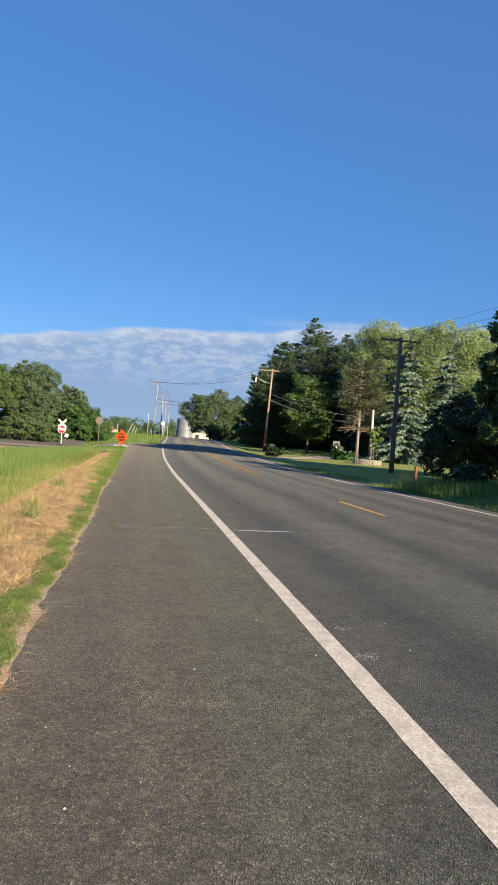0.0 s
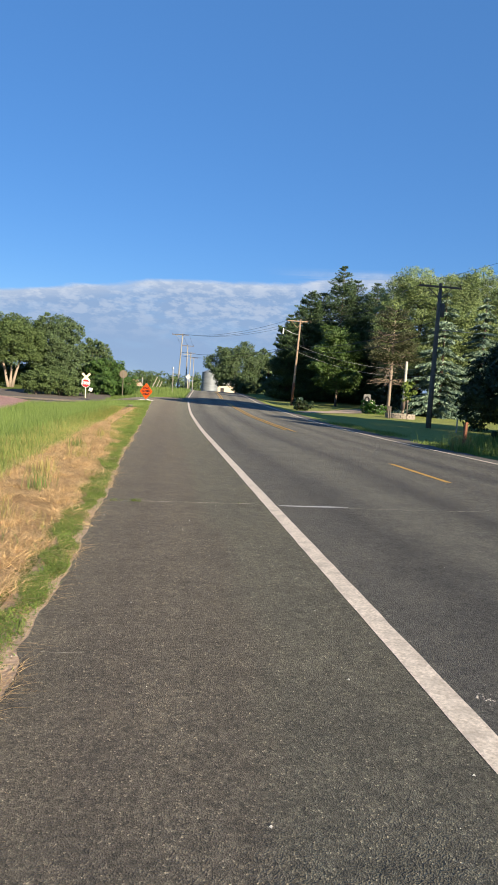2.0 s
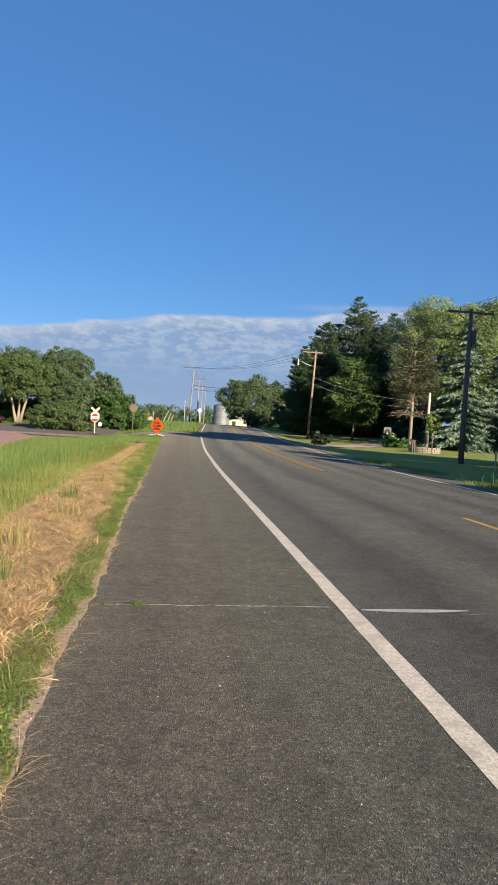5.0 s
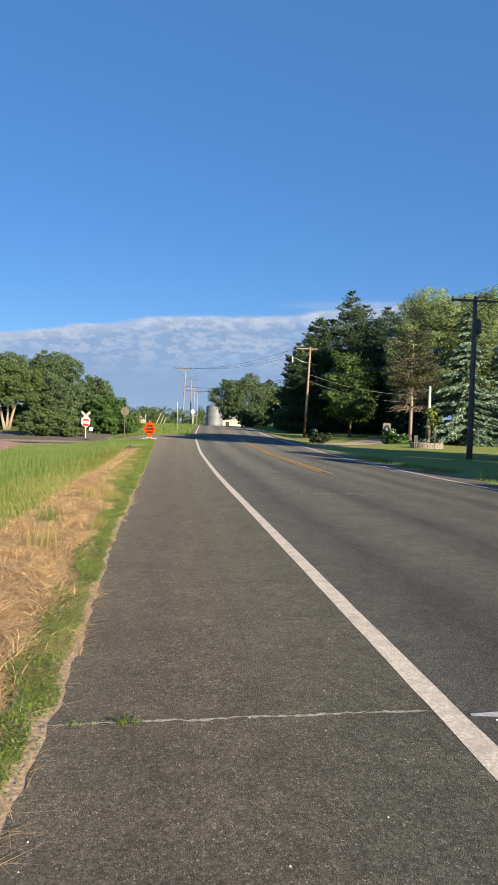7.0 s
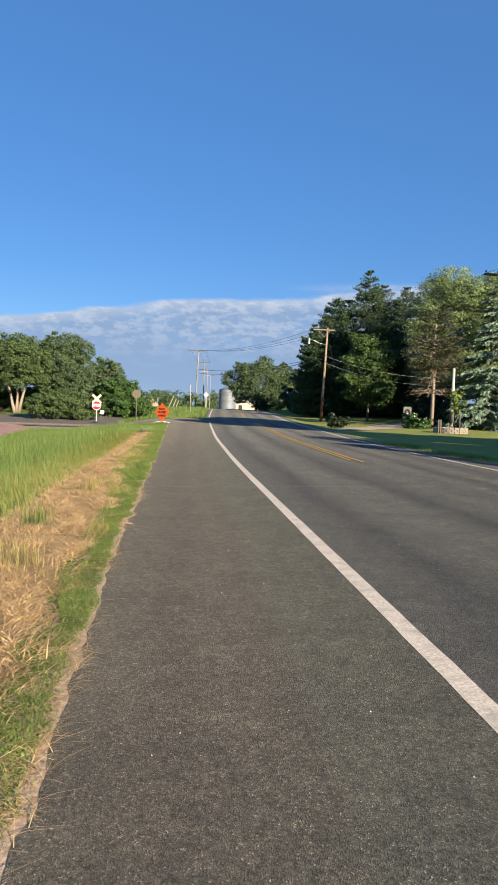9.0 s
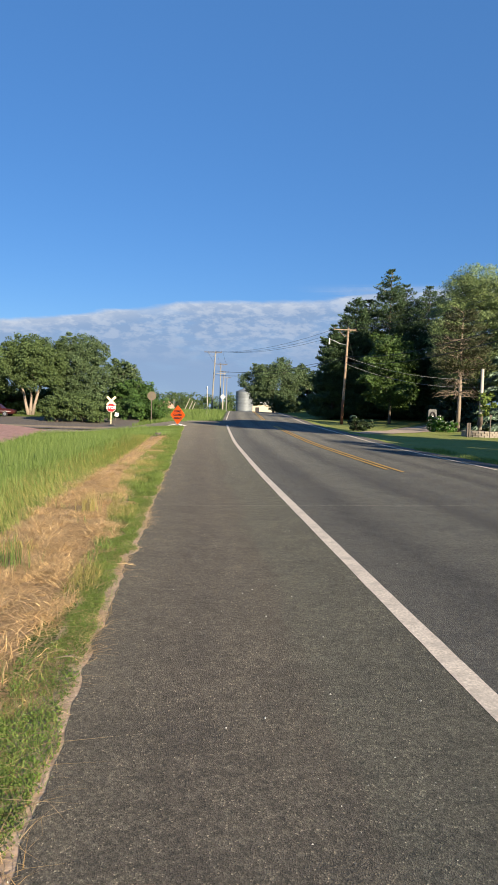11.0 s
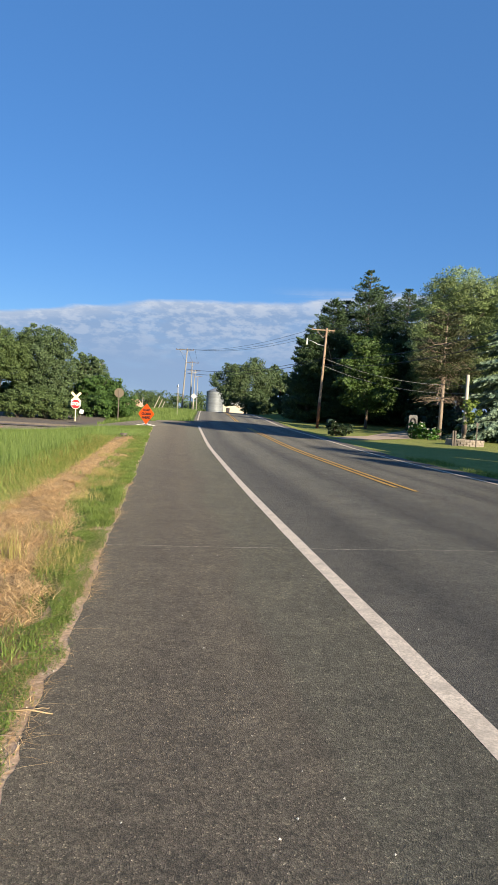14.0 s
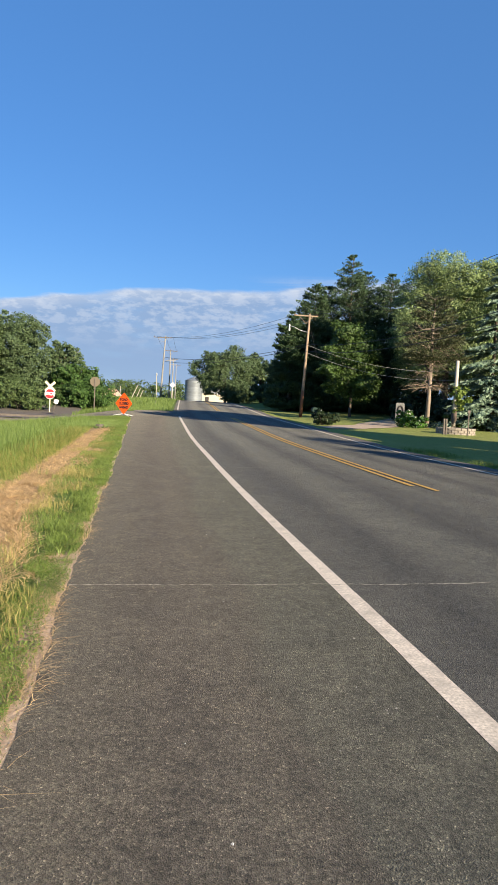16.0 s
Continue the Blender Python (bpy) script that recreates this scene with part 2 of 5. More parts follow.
def thing(name, at, label, category, group="", turn=0.0):
    e = new(name)
    e.empty_display_size = 0.2
    e.matrix_basis = pose(at[0], at[1], at[2], 0, 0, turn)
    return tagged(e, label, category, group)


def tube(bm, pts, radii, n=8, caps=True):
    """A round limb through points, radius by point."""
    pts = [Vector(p) for p in pts]
    rings = []
    for i, p in enumerate(pts):
        d = (pts[min(i + 1, len(pts) - 1)] - pts[max(i - 1, 0)]).normalized()
        q = d.to_track_quat("Z", "Y")
        rings.append([bm.verts.new(p + q @ Vector((math.cos(a) * radii[i], math.sin(a) * radii[i], 0))) for a in (2 * math.pi * k / n for k in range(n))])
    for r0, r1 in zip(rings, rings[1:]):
        for k in range(n):
            bm.faces.new((r0[k], r0[(k + 1) % n], r1[(k + 1) % n], r1[k]))
    if caps:
        bm.faces.new(rings[-1])
        bm.faces.new(rings[0][::-1])
    return bm


def box(bm, lo, hi, m=None, bevel=0.0):
    b2 = bmesh.new()
    bmesh.ops.create_cube(b2, size=1)
    c = [(a + b) / 2 for a, b in zip(lo, hi)]
    s = [b - a for a, b in zip(lo, hi)]
    for v in b2.verts:
        v.co = Vector((v.co.x * s[0] + c[0], v.co.y * s[1] + c[1], v.co.z * s[2] + c[2]))
    if bevel:
        bmesh.ops.bevel(b2, geom=b2.edges[:], offset=bevel, segments=2, affect="EDGES")
    if m is not None:
        b2.transform(m)
    me = bpy.data.meshes.new("tmp")
    b2.to_mesh(me)
    b2.free()
    bm.from_mesh(me)
    bpy.data.meshes.remove(me)
    return bm


def plate(bm, outline, y0, y1):
    """An upright plate: outline in x, z; thickness along y."""
    a = [bm.verts.new((x, y0, z)) for x, z in outline]
    b = [bm.verts.new((x, y1, z)) for x, z in outline]
    bm.faces.new(a)
    bm.faces.new(b[::-1])
    k = len(a)
    for i in range(k):
        bm.faces.new((a[(i + 1) % k], a[i], b[i], b[(i + 1) % k]))
    bmesh.ops.recalc_face_normals(bm, faces=bm.faces[:])
    return bm


# ---- the lie of the land ----
PY = np.array([-60.0, 30, 45, 60, 75, 95, 120, 140, 160, 190, 240, 320, 600, 4000])
PZ = np.array([0.0, 0.02, 0.13, 0.46, 0.74, 1.33, 1.88, 1.95, 1.7, 1.2, 0.5, 0.0, 0.0, 0.0])
CY = np.array([-60.0, 28, 45, 60, 75, 95, 120, 150, 190, 260])
CX = np.array([0.0, 0.03, 0.2, 0.54, 0.95, 2.0, 3.3, 5.0, 7.4, 12.0])


def smooth_interp(y, ky, kv):
    y = np.asarray(y, float)
    return (np.interp(y - 4, ky, kv) + np.interp(y, ky, kv) * 2 + np.interp(y + 4, ky, kv)) / 4


def rise(y):
    return smooth_interp(y, PY, PZ)


def bend(y):
    return smooth_interp(y, CY, CX)


def sstep(a, b, v):
    u = np.clip((np.asarray(v, float) - a) / (b - a), 0, 1)
    return u * u * (3 - 2 * u)


X_LEFT, X_YELLOW, X_RIGHT = 1.65, 5.4, 9.25
SIDE_Y0, SIDE_Y1 = 63.0, 74.0


def road_z(x, y):
    x, y = np.asarray(x, float), np.asarray(y, float)
    return rise(y) + 0.1 - 0.02 * np.abs(x - X_YELLOW - bend(y))


EDGE_Y = np.arange(-62, 80, 0.05)
_r = np.random.default_rng(77)
_w = _r.normal(0, 0.01, len(EDGE_Y))
for _n_rep, _amp in ((3, 0.008), (9, 0.01), (25, 0.01), (60, 0.012)):
    _w = _w + np.repeat(_r.normal(0, _amp, len(EDGE_Y) // _n_rep + 1), _n_rep)[: len(EDGE_Y)]
EDGE_W = np.convolve(_w, [0.1, 0.2, 0.4, 0.2, 0.1], "same")


def left_edge(y):
    """Where the paving ends on the side of the wide shoulder."""
    y = np.asarray(y, float)
    near = np.interp(y, [-60, 5, 8, 12, 16, 20, 33, 46, 65], [-0.37, -0.4, -0.45, -0.5, -0.58, -0.62, -0.74, -0.86, -1.0])
    wob = np.interp(y, EDGE_Y, EDGE_W)
    far = X_LEFT + bend(y) - 0.35
    return np.where(y < SIDE_Y1 + 3, near + wob * (y < 60), far)


def right_edge(y):
    y = np.asarray(y, float)
    return X_RIGHT + bend(y) + 0.45 + 0.04 * np.sin(y * 1.7)


def ground_z(x, y):
    x, y = np.asarray(x, float), np.asarray(y, float)
    le, re = left_edge(y), right_edge(y)
    zl, zr = road_z(le, y), road_z(re, y)
    dl, dr = np.maximum(le - x, 0), np.maximum(x - re, 0)
    low = -0.4 + 0.15 * sstep(20, 60, dl) + 0.02 * np.sin(x * 0.9) * np.cos(y * 0.7)
    w = sstep(0.0, 9.0, dl) * (1 - 0.95 * sstep(78, 110, y) * (1 - sstep(14, 50, dl)))
    left = (zl - 0.03) * (1 - w) + low * w
    lawn = np.interp(y, [0, 45, 62, 75, 88, 105, 120, 170, 240, 320], [0.0, 0.12, 0.3, 0.5, 0.68, 1.1, 1.8, 2.2, 1.0, 0.0]) + 0.004 * np.clip(dr - 3, 0, 40)
    v = sstep(0.3, 4.0, dr)
    right = (zr - 0.03) * (1 - v) + lawn * v - 0.12 * np.exp(-((dr - 2.2) / 1.1) ** 2) + 0.015 * np.sin(x * 0.8 + y * 0.5)
    right = right + 0.8 * sstep(4, 14, dr) * sstep(95, 120, y) * (1 - sstep(170, 230, y))
    under = road_z(np.clip(x, le, re), y) - 0.12
    g = np.where(x < le, left, np.where(x > re, right, under))
    inside = np.minimum(x - le, re - x)
    return np.where((inside >= 0) & (inside < 0.25), np.where(x - le < re - x, zl, zr) - 0.03 - 0.09 * inside / 0.25, g)


def gz(x, y):
    return float(ground_z(x, y))


def grid_mesh(name, xs, ys, zfun, material, across=False):
    """A sheet over the plan; xs may be a function of y."""
    rows = []
    for y in ys:
        xr = np.asarray(xs(y) if callable(xs) else xs, float)
        rows.append(np.stack([xr, np.full_like(xr, y), zfun(xr, np.full_like(xr, y))], 1))
    k = len(rows[0])
    v = np.concatenate(rows)
    i = np.arange((len(ys) - 1) * k).reshape(-1, k)[:, :-1].ravel()
    f = np.stack([i, i + 1, i + k + 1, i + k], 1)
    ob = link_mesh(name, v, f, material, smooth=True)
    if across:
        at = ob.data.attributes.new("across", "FLOAT", "POINT")
        at.data.foreach_set("value", (v[:, 0] - bend(v[:, 1])).astype(np.float32))
    return ob


YS = np.concatenate([np.arange(-40, 0, 4), np.arange(0, 40, 0.25), np.arange(40, 90, 0.5), np.arange(90, 200, 2.0), np.arange(200, 420, 10.0), [420, 500, 650, 900, 1400, 2200, 4000]])


def ground_x(y):
    le, re = float(left_edge(y)), float(right_edge(y))
    far = [3500, 1600, 700, 320, 160, 90, 60, 45, 34, 26, 20, 16, 13, 10, 8, 6.5, 5, 4, 3, 2.3, 1.7, 1.2, 0.8, 0.5, 0.25, 0.0]
    return np.array([le - d for d in far] + [le + 0.25, (le + re) / 2, re - 0.25] + [re + d for d in far[::-1]])


ground = tagged(grid_mesh("ground", ground_x, YS, ground_z, M_GROUND), "grassy ground beside the road, mown lawn and meadow", "ground", kind="structure")

RY = np.concatenate([np.arange(-30, 0, 2), np.arange(0, 30, 0.05), np.arange(30, 100, 0.4), np.arange(100, 262, 2.0)])
tagged(grid_mesh("road", lambda y: np.linspace(X_LEFT + float(bend(y)) - 0.02, float(right_edge(y)), 14), RY, road_z, M_LANE, True),
       "dark grey asphalt two-lane road bending over a low crest", "road", kind="structure")
tagged(grid_mesh("shoulder", lambda y: np.linspace(float(left_edge(y)), X_LEFT + float(bend(y)) - 0.02, 8), RY, road_z, M_SHOULDER, True),
       "wide grey-brown asphalt shoulder with a ragged edge", "pavement", kind="structure")


def ribbon(name, centre, half, y0, y1, material, lift=0.012, step=0.25, wob=0.002, seed=3):
    r = rng_of(seed)
    ys = np.arange(y0, y1 + 1e-6, step)
    a = r.normal(0, wob, len(ys))
    b = r.normal(0, wob, len(ys))
    xc = centre + bend(ys)
    xl, xr = xc - half + a, xc + half + b
    v = np.concatenate([np.stack([xl, ys, road_z(xl, ys) + lift], 1), np.stack([xr, ys, road_z(xr, ys) + lift], 1)])
    k = len(ys)
    i = np.arange(k - 1)
    return link_mesh(name, v, np.stack([i, i + k, i + k + 1, i + 1], 1), material)


edge = tagged(ribbon("edge_line", X_LEFT, 0.075, -6, 66, M_WHITE, 0.002), "worn white painted edge line on asphalt", "road marking", kind="structure")
tagged(ribbon("edge_line", X_LEFT, 0.07, 79, 190, M_WHITE, seed=4, step=1.0), "worn white painted edge line on asphalt", "road marking", kind="structure")
tagged(ribbon("edge_line", X_RIGHT, 0.075, -6, 190, M_WHITE, seed=5, step=0.5), "white painted edge line by the far verge", "road marking", kind="structure")
tagged(ribbon("centre_line", X_YELLOW - 0.12, 0.055, 30.2, 66, M_YELLOW, seed=6, step=0.5), "double yellow painted centre line", "road marking", kind="structure")
tagged(ribbon("centre_line", X_YELLOW + 0.12, 0.055, 29.5, 66, M_YELLOW, seed=7, step=0.5), "double yellow painted centre line", "road marking", kind="structure")
for k, off in enumerate((-0.12, 0.12)):
    tagged(ribbon("centre_line", X_YELLOW + off, 0.055, 80, 190, M_YELLOW, seed=8 + k, step=1.0), "double yellow painted centre line", "road marking", kind="structure")
tagged(ribbon("centre_dash", X_YELLOW, 0.06, 13.7, 17.05, M_YELLOW, 0.004, seed=11), "single yellow painted centre dash", "road marking", kind="structure")
tagged(ribbon("centre_dash", X_YELLOW, 0.06, 1.4, 4.8, M_YELLOW, seed=12), "single yellow painted centre dash", "road marking", kind="structure")


# ---- clouds far off ----
def cloud_bank():
    m = bpy.data.materials.new("cloud_vapour")
    m.use_nodes = True
    n, l = m.node_tree.nodes, m.node_tree.links
    n.remove(n["Principled BSDF"])
    tc = n.new("ShaderNodeTexCoord")
    sep = n.new("ShaderNodeSeparateXYZ")
    l.new(tc.outputs["Object"], sep.inputs[0])
    v = coords(n, l, (0.0022, 0.0022, 0.0085))
    big = noise_tex(n, l, v, 1.6, 8, 0.62)
    puff = noise_tex(n, l, coords(n, l, (0.0085, 0.0085, 0.019)), 1.9, 8, 0.6)
    wisp = noise_tex(n, l, coords(n, l, (0.0006, 0.0006, 0.02)), 1.5, 5, 0.6)

    def math_node(op, a, b, c=None):
        k = n.new("ShaderNodeMath")
        k.operation = op
        for s, val in zip(k.inputs, (a, b, c)):
            if val is None:
                continue
            if isinstance(val, (int, float)):
                s.default_value = val
            else:
                l.new(val, s)
        return k.outputs[0]

    def span(val, a, b):
        k = n.new("ShaderNodeMapRange")
        k.interpolation_type = "SMOOTHSTEP"
        k.inputs[1].default_value, k.inputs[2].default_value = a, b
        l.new(val, k.inputs[0])
        return k.outputs[0]

    z = sep.outputs["Z"]
    # the bank's upper rim is uneven; streaks lie above it towards the right
    edge_z = math_node("ADD", math_node("MULTIPLY_ADD", big, 45.0, 258.0), math_node("MULTIPLY_ADD", span(sep.outputs["X"], -1000.0, 150.0), 140.0, math_node("MULTIPLY", span(sep.outputs["X"], 150.0, 900.0), 55.0)))
    under = span(math_node("SUBTRACT", edge_z, z), -8.0, 12.0)
    low = span(z, 60.0, 175.0)
    body = math_node("MULTIPLY", under, math_node("MULTIPLY_ADD", low, 0.08, 0.9))
    holes = span(big, 0.30, 0.52)
    alpha = math_node("MULTIPLY", body, math_node("MULTIPLY_ADD", holes, 0.2, 0.78))
    right = span(sep.outputs["X"], 300.0, 900.0)
    streak = math_node("MULTIPLY", math_node("MULTIPLY", span(wisp, 0.44, 0.58), right), math_node("MULTIPLY", span(z, 395.0, 430.0), math_node("SUBTRACT", 1.0, span(z, 465.0, 500.0))))
    alpha = math_node("MAXIMUM", alpha, math_node("MULTIPLY", streak, 0.75))
    bright = math_node("MULTIPLY", span(puff, 0.42, 0.62), span(z, 150.0, 330.0))
    rim = span(math_node("SUBTRACT", edge_z, z), 60.0, 0.0)
    light = math_node("MINIMUM", math_node("ADD", math_node("MULTIPLY", bright, 0.42), math_node("MULTIPLY", rim, 0.45)), 1.0)
    col = mix(n, l, light, (0.27, 0.39, 0.6), (0.64, 0.69, 0.78))
    em = n.new("ShaderNodeEmission")
    em.inputs["Strength"].default_value = 0.46
    l.new(col, em.inputs["Color"])
    tr = n.new("ShaderNodeBsdfTransparent")
    ms = n.new("ShaderNodeMixShader")
    l.new(alpha, ms.inputs[0])
    l.new(tr.outputs[0], ms.inputs[1])
    l.new(em.outputs[0], ms.inputs[2])
    l.new(ms.outputs[0], n["Material Output"].inputs[0])
    a = np.radians(np.arange(-70, 71, 2.5))
    R = 2600.0
    zs = [-20.0, 120.0, 260.0, 400.0, 560.0]
    v = np.array([(R * math.sin(t), R * math.cos(t), z) for z in zs for t in a])
    k = len(a)
    i = (np.arange(len(zs) - 1)[:, None] * k + np.arange(k - 1)[None]).ravel()
    ob = link_mesh("backdrop_clouds", v, np.stack([i, i + 1, i + k + 1, i + k], 1), m, smooth=True)
    tagged(ob, "low grey-blue bank of cloud with bright rims above the horizon", "cloud", kind="structure")


cloud_bank()


# ---- plants ----
def quads(name, centre, u, v, material, parent=None, fold=0.25):
    """Leaf blades: centre, half-length u and half-width v per leaf; each a folded lozenge."""
    k = len(centre)
    nrm = np.cross(u, v)
    nrm = nrm / (np.linalg.norm(nrm, axis=1, keepdims=True) + 1e-9) * np.linalg.norm(v, axis=1, keepdims=True) * fold
    co = np.stack([centre - u, centre + v + nrm - u * 0.1, centre + u, centre - v + nrm - u * 0.1], 1).reshape(-1, 3)
    i = np.arange(k) * 4
    f = np.concatenate([np.stack([i, i + 1, i + 2], 1), np.stack([i, i + 2, i + 3], 1)])
    return link_mesh(name, co, f, material, parent)


def unit(r, k):
    v = r.normal(size=(k, 3))
    return v / np.linalg.norm(v, axis=1, keepdims=True)


def lobes_leaves(r, lobes, count, size, shell=0.62, droop=0.0, jag=0.04, spiky=False):
    """Leaves gathered in clumps over the outside of overlapping lobes (centre, radii)."""
    cs, us, vs = [], [], []
    vol = np.array([a * b * c for _, (a, b, c) in lobes]) ** (2 / 3)
    for (c, rad), share in zip(lobes, vol / vol.sum()):
        k = max(int(count * share), 30)
        nc = max(k // 40, 6)
        d = unit(r, nc)
        rr = (shell + (1 - shell) * r.random((nc, 1)) ** 0.6) * (1 + jag * r.normal(size=(nc, 1)))
        clump = np.array(c) + d * np.array(rad) * rr
        which = r.integers(0, nc, k)
        spread = np.array(rad).mean() * 0.17
        off = np.clip(r.normal(size=(k, 3)), -1.5, 1.5) * spread * np.array([1, 1, 0.7])
        p = clump[which] + off
        out = d[which] * 0.8 + unit(r, k) * 0.9 + np.array([0, 0, 0.25 - droop])
        out /= np.linalg.norm(out, axis=1, keepdims=True)
        side = np.cross(out, unit(r, k))
        side /= np.linalg.norm(side, axis=1, keepdims=True) + 1e-9
        if not spiky:
            out = np.cross(out, side)
        s = size * (0.6 + 0.8 * r.random((k, 1)))
        cs.append(p), us.append(out * s), vs.append(side * s * 0.55)
    return np.concatenate(cs), np.concatenate(us), np.concatenate(vs)


def limbs(r, bm, base, top, rad, spread, n_limbs, start=0.3):
    """A tapered, slightly crooked trunk with limbs reaching into the crown."""
    base, top = Vector(base), Vector(top)
    pts, k = [], 7
    for i in range(k):
        u = i / (k - 1)
        pts.append(base.lerp(top, u) + Vector((r.normal() * 0.12 * u, r.normal() * 0.12 * u, 0)))
    tube(bm, pts, [rad * (1.25 if i == 0 else 1) * (1 - 0.85 * i / (k - 1)) for i in range(k)], 9)
    for j in range(n_limbs):
        u = start + (0.9 - start) * (j + r.random()) / n_limbs
        p = base.lerp(top, u)
        a = r.random() * 6.283
        ln = spread * (0.65 + 0.4 * r.random()) * (1.1 - 0.5 * u)
        q = p + Vector((math.cos(a) * ln * 0.55, math.sin(a) * ln * 0.55, ln * 0.35))
        e = p + Vector((math.cos(a + 0.2) * ln, math.sin(a + 0.2) * ln, ln * (0.5 + 0.3 * r.random())))
        r0 = rad * (0.5 - 0.3 * u)
        tube(bm, [p, q, e], [r0, r0 * 0.6, r0 * 0.2], 6)


def broad_tree(name, x, y, height, radius, leaf, bark, label, seed, count=16000, size=0.2, crown_from=0.2, n_lobes=12, trunk_r=0.28, stems=1, flat=1.0, group="", lobe=(0.26, 0.18)):
    r = rng_of(seed)
    z0 = gz(x, y) - 0.1
    e = thing(name, (x, y, z0), label, "tree", group)
    bm = bmesh.new()
    for s in range(stems):
        dx = (s - (stems - 1) / 2) * 0.22
        limbs(r, bm, (dx, 0, 0), (dx * 9 + r.normal() * 0.2, r.normal() * 0.2, height * 0.8), trunk_r * (1 if stems == 1 else 0.6), radius * (1 if stems == 1 else 0.6), 8, max(crown_from, 0.12))
    part("trunk", bm, bark, e, smooth=True)
    lobes = []
    c0 = height * (crown_from + (1 - crown_from) * 0.5)
    hh = height * (1 - crown_from) * 0.5
    lobes.append(((0, 0, c0), (radius * 0.64, radius * 0.64, hh * 0.72)))
    for i in range(n_lobes):
        a = 6.283 * (i * 0.382 + 0.1 * r.random())
        u = -0.8 + 1.75 * (i + 0.5) / n_lobes
        w = math.sqrt(max(1 - u * u * 0.9, 0.08)) * radius * (0.62 + 0.16 * r.random())
        rr = radius * (lobe[0] + lobe[1] * r.random())
        lobes.append(((math.cos(a) * w, math.sin(a) * w, c0 + u * hh * 0.8), (rr, rr, rr * 0.8 * flat)))
    quads("crown", *lobes_leaves(r, lobes, count, size), leaf, e)
    return e


def spruce(name, x, y, height, radius, leaf, label, seed, group="", bark=None, base_at=0.04, droop=0.35, tiers=21, dense=1.1, size=0.16, ragged=0.15):
    """A conifer of whorled boughs with hanging sprays."""
    r = rng_of(seed)
    e = thing(name, (x, y, gz(x, y) - 0.1), label, "tree", group)
    bm = bmesh.new()
    tube(bm, [(0, 0, 0), (0.03, 0, height * 0.5), (0, 0, height * 0.98)], [0.24, 0.13, 0.02], 8)
    cs, us, vs = [], [], []
    for t in range(tiers):
        u = base_at + (0.98 - base_at) * (t + 0.5 * r.random()) / tiers
        ln0 = radius * (1 - u) ** 0.8 * 1.05 + 0.12
        for b in range(int(6 + 5 * (1 - u))):
            a = 6.283 * r.random()
            ln = ln0 * (1 + ragged * r.normal())
            d = np.array([math.cos(a), math.sin(a), 0])
            s = np.linspace(0.12, 1, max(int(ln * 9 * dense), 5))
            p = d * (ln * s)[:, None] + np.array([0, 0, u * height])
            p[:, 2] += ln * (-droop * s ** 1.3 + 0.22 * droop * s ** 4)
            for rep in range(3):
                k = len(s)
                side = np.cross(d, [0, 0, 1])
                q = p + side * (r.normal(size=(k, 1)) * 0.2 * (1.1 - s[:, None]) * ln * 0.75) + r.normal(size=(k, 3)) * 0.06
                out = d * 0.75 + side * r.normal(size=(k, 1)) * 0.6 + np.array([0, 0, -0.45]) + r.normal(size=(k, 3)) * 0.2
                out /= np.linalg.norm(out, axis=1, keepdims=True)
                wd = np.cross(out, unit(r, k))
                wd /= np.linalg.norm(wd, axis=1, keepdims=True) + 1e-9
                sz = size * (0.7 + 0.7 * r.random((k, 1)))
                cs.append(q), us.append(out * sz * 1.3), vs.append(wd * sz * 0.5)
            if b % 2 == 0:
                tube(bm, [(0, 0, u * height), tuple(p[len(p) // 2]), tuple(p[-1])], [0.035, 0.022, 0.008], 4, False)
    part("trunk", bm, bark or M_BARK, e, smooth=True)
    quads("crown", np.concatenate(cs), np.concatenate(us), np.concatenate(vs), leaf, e)
    return e


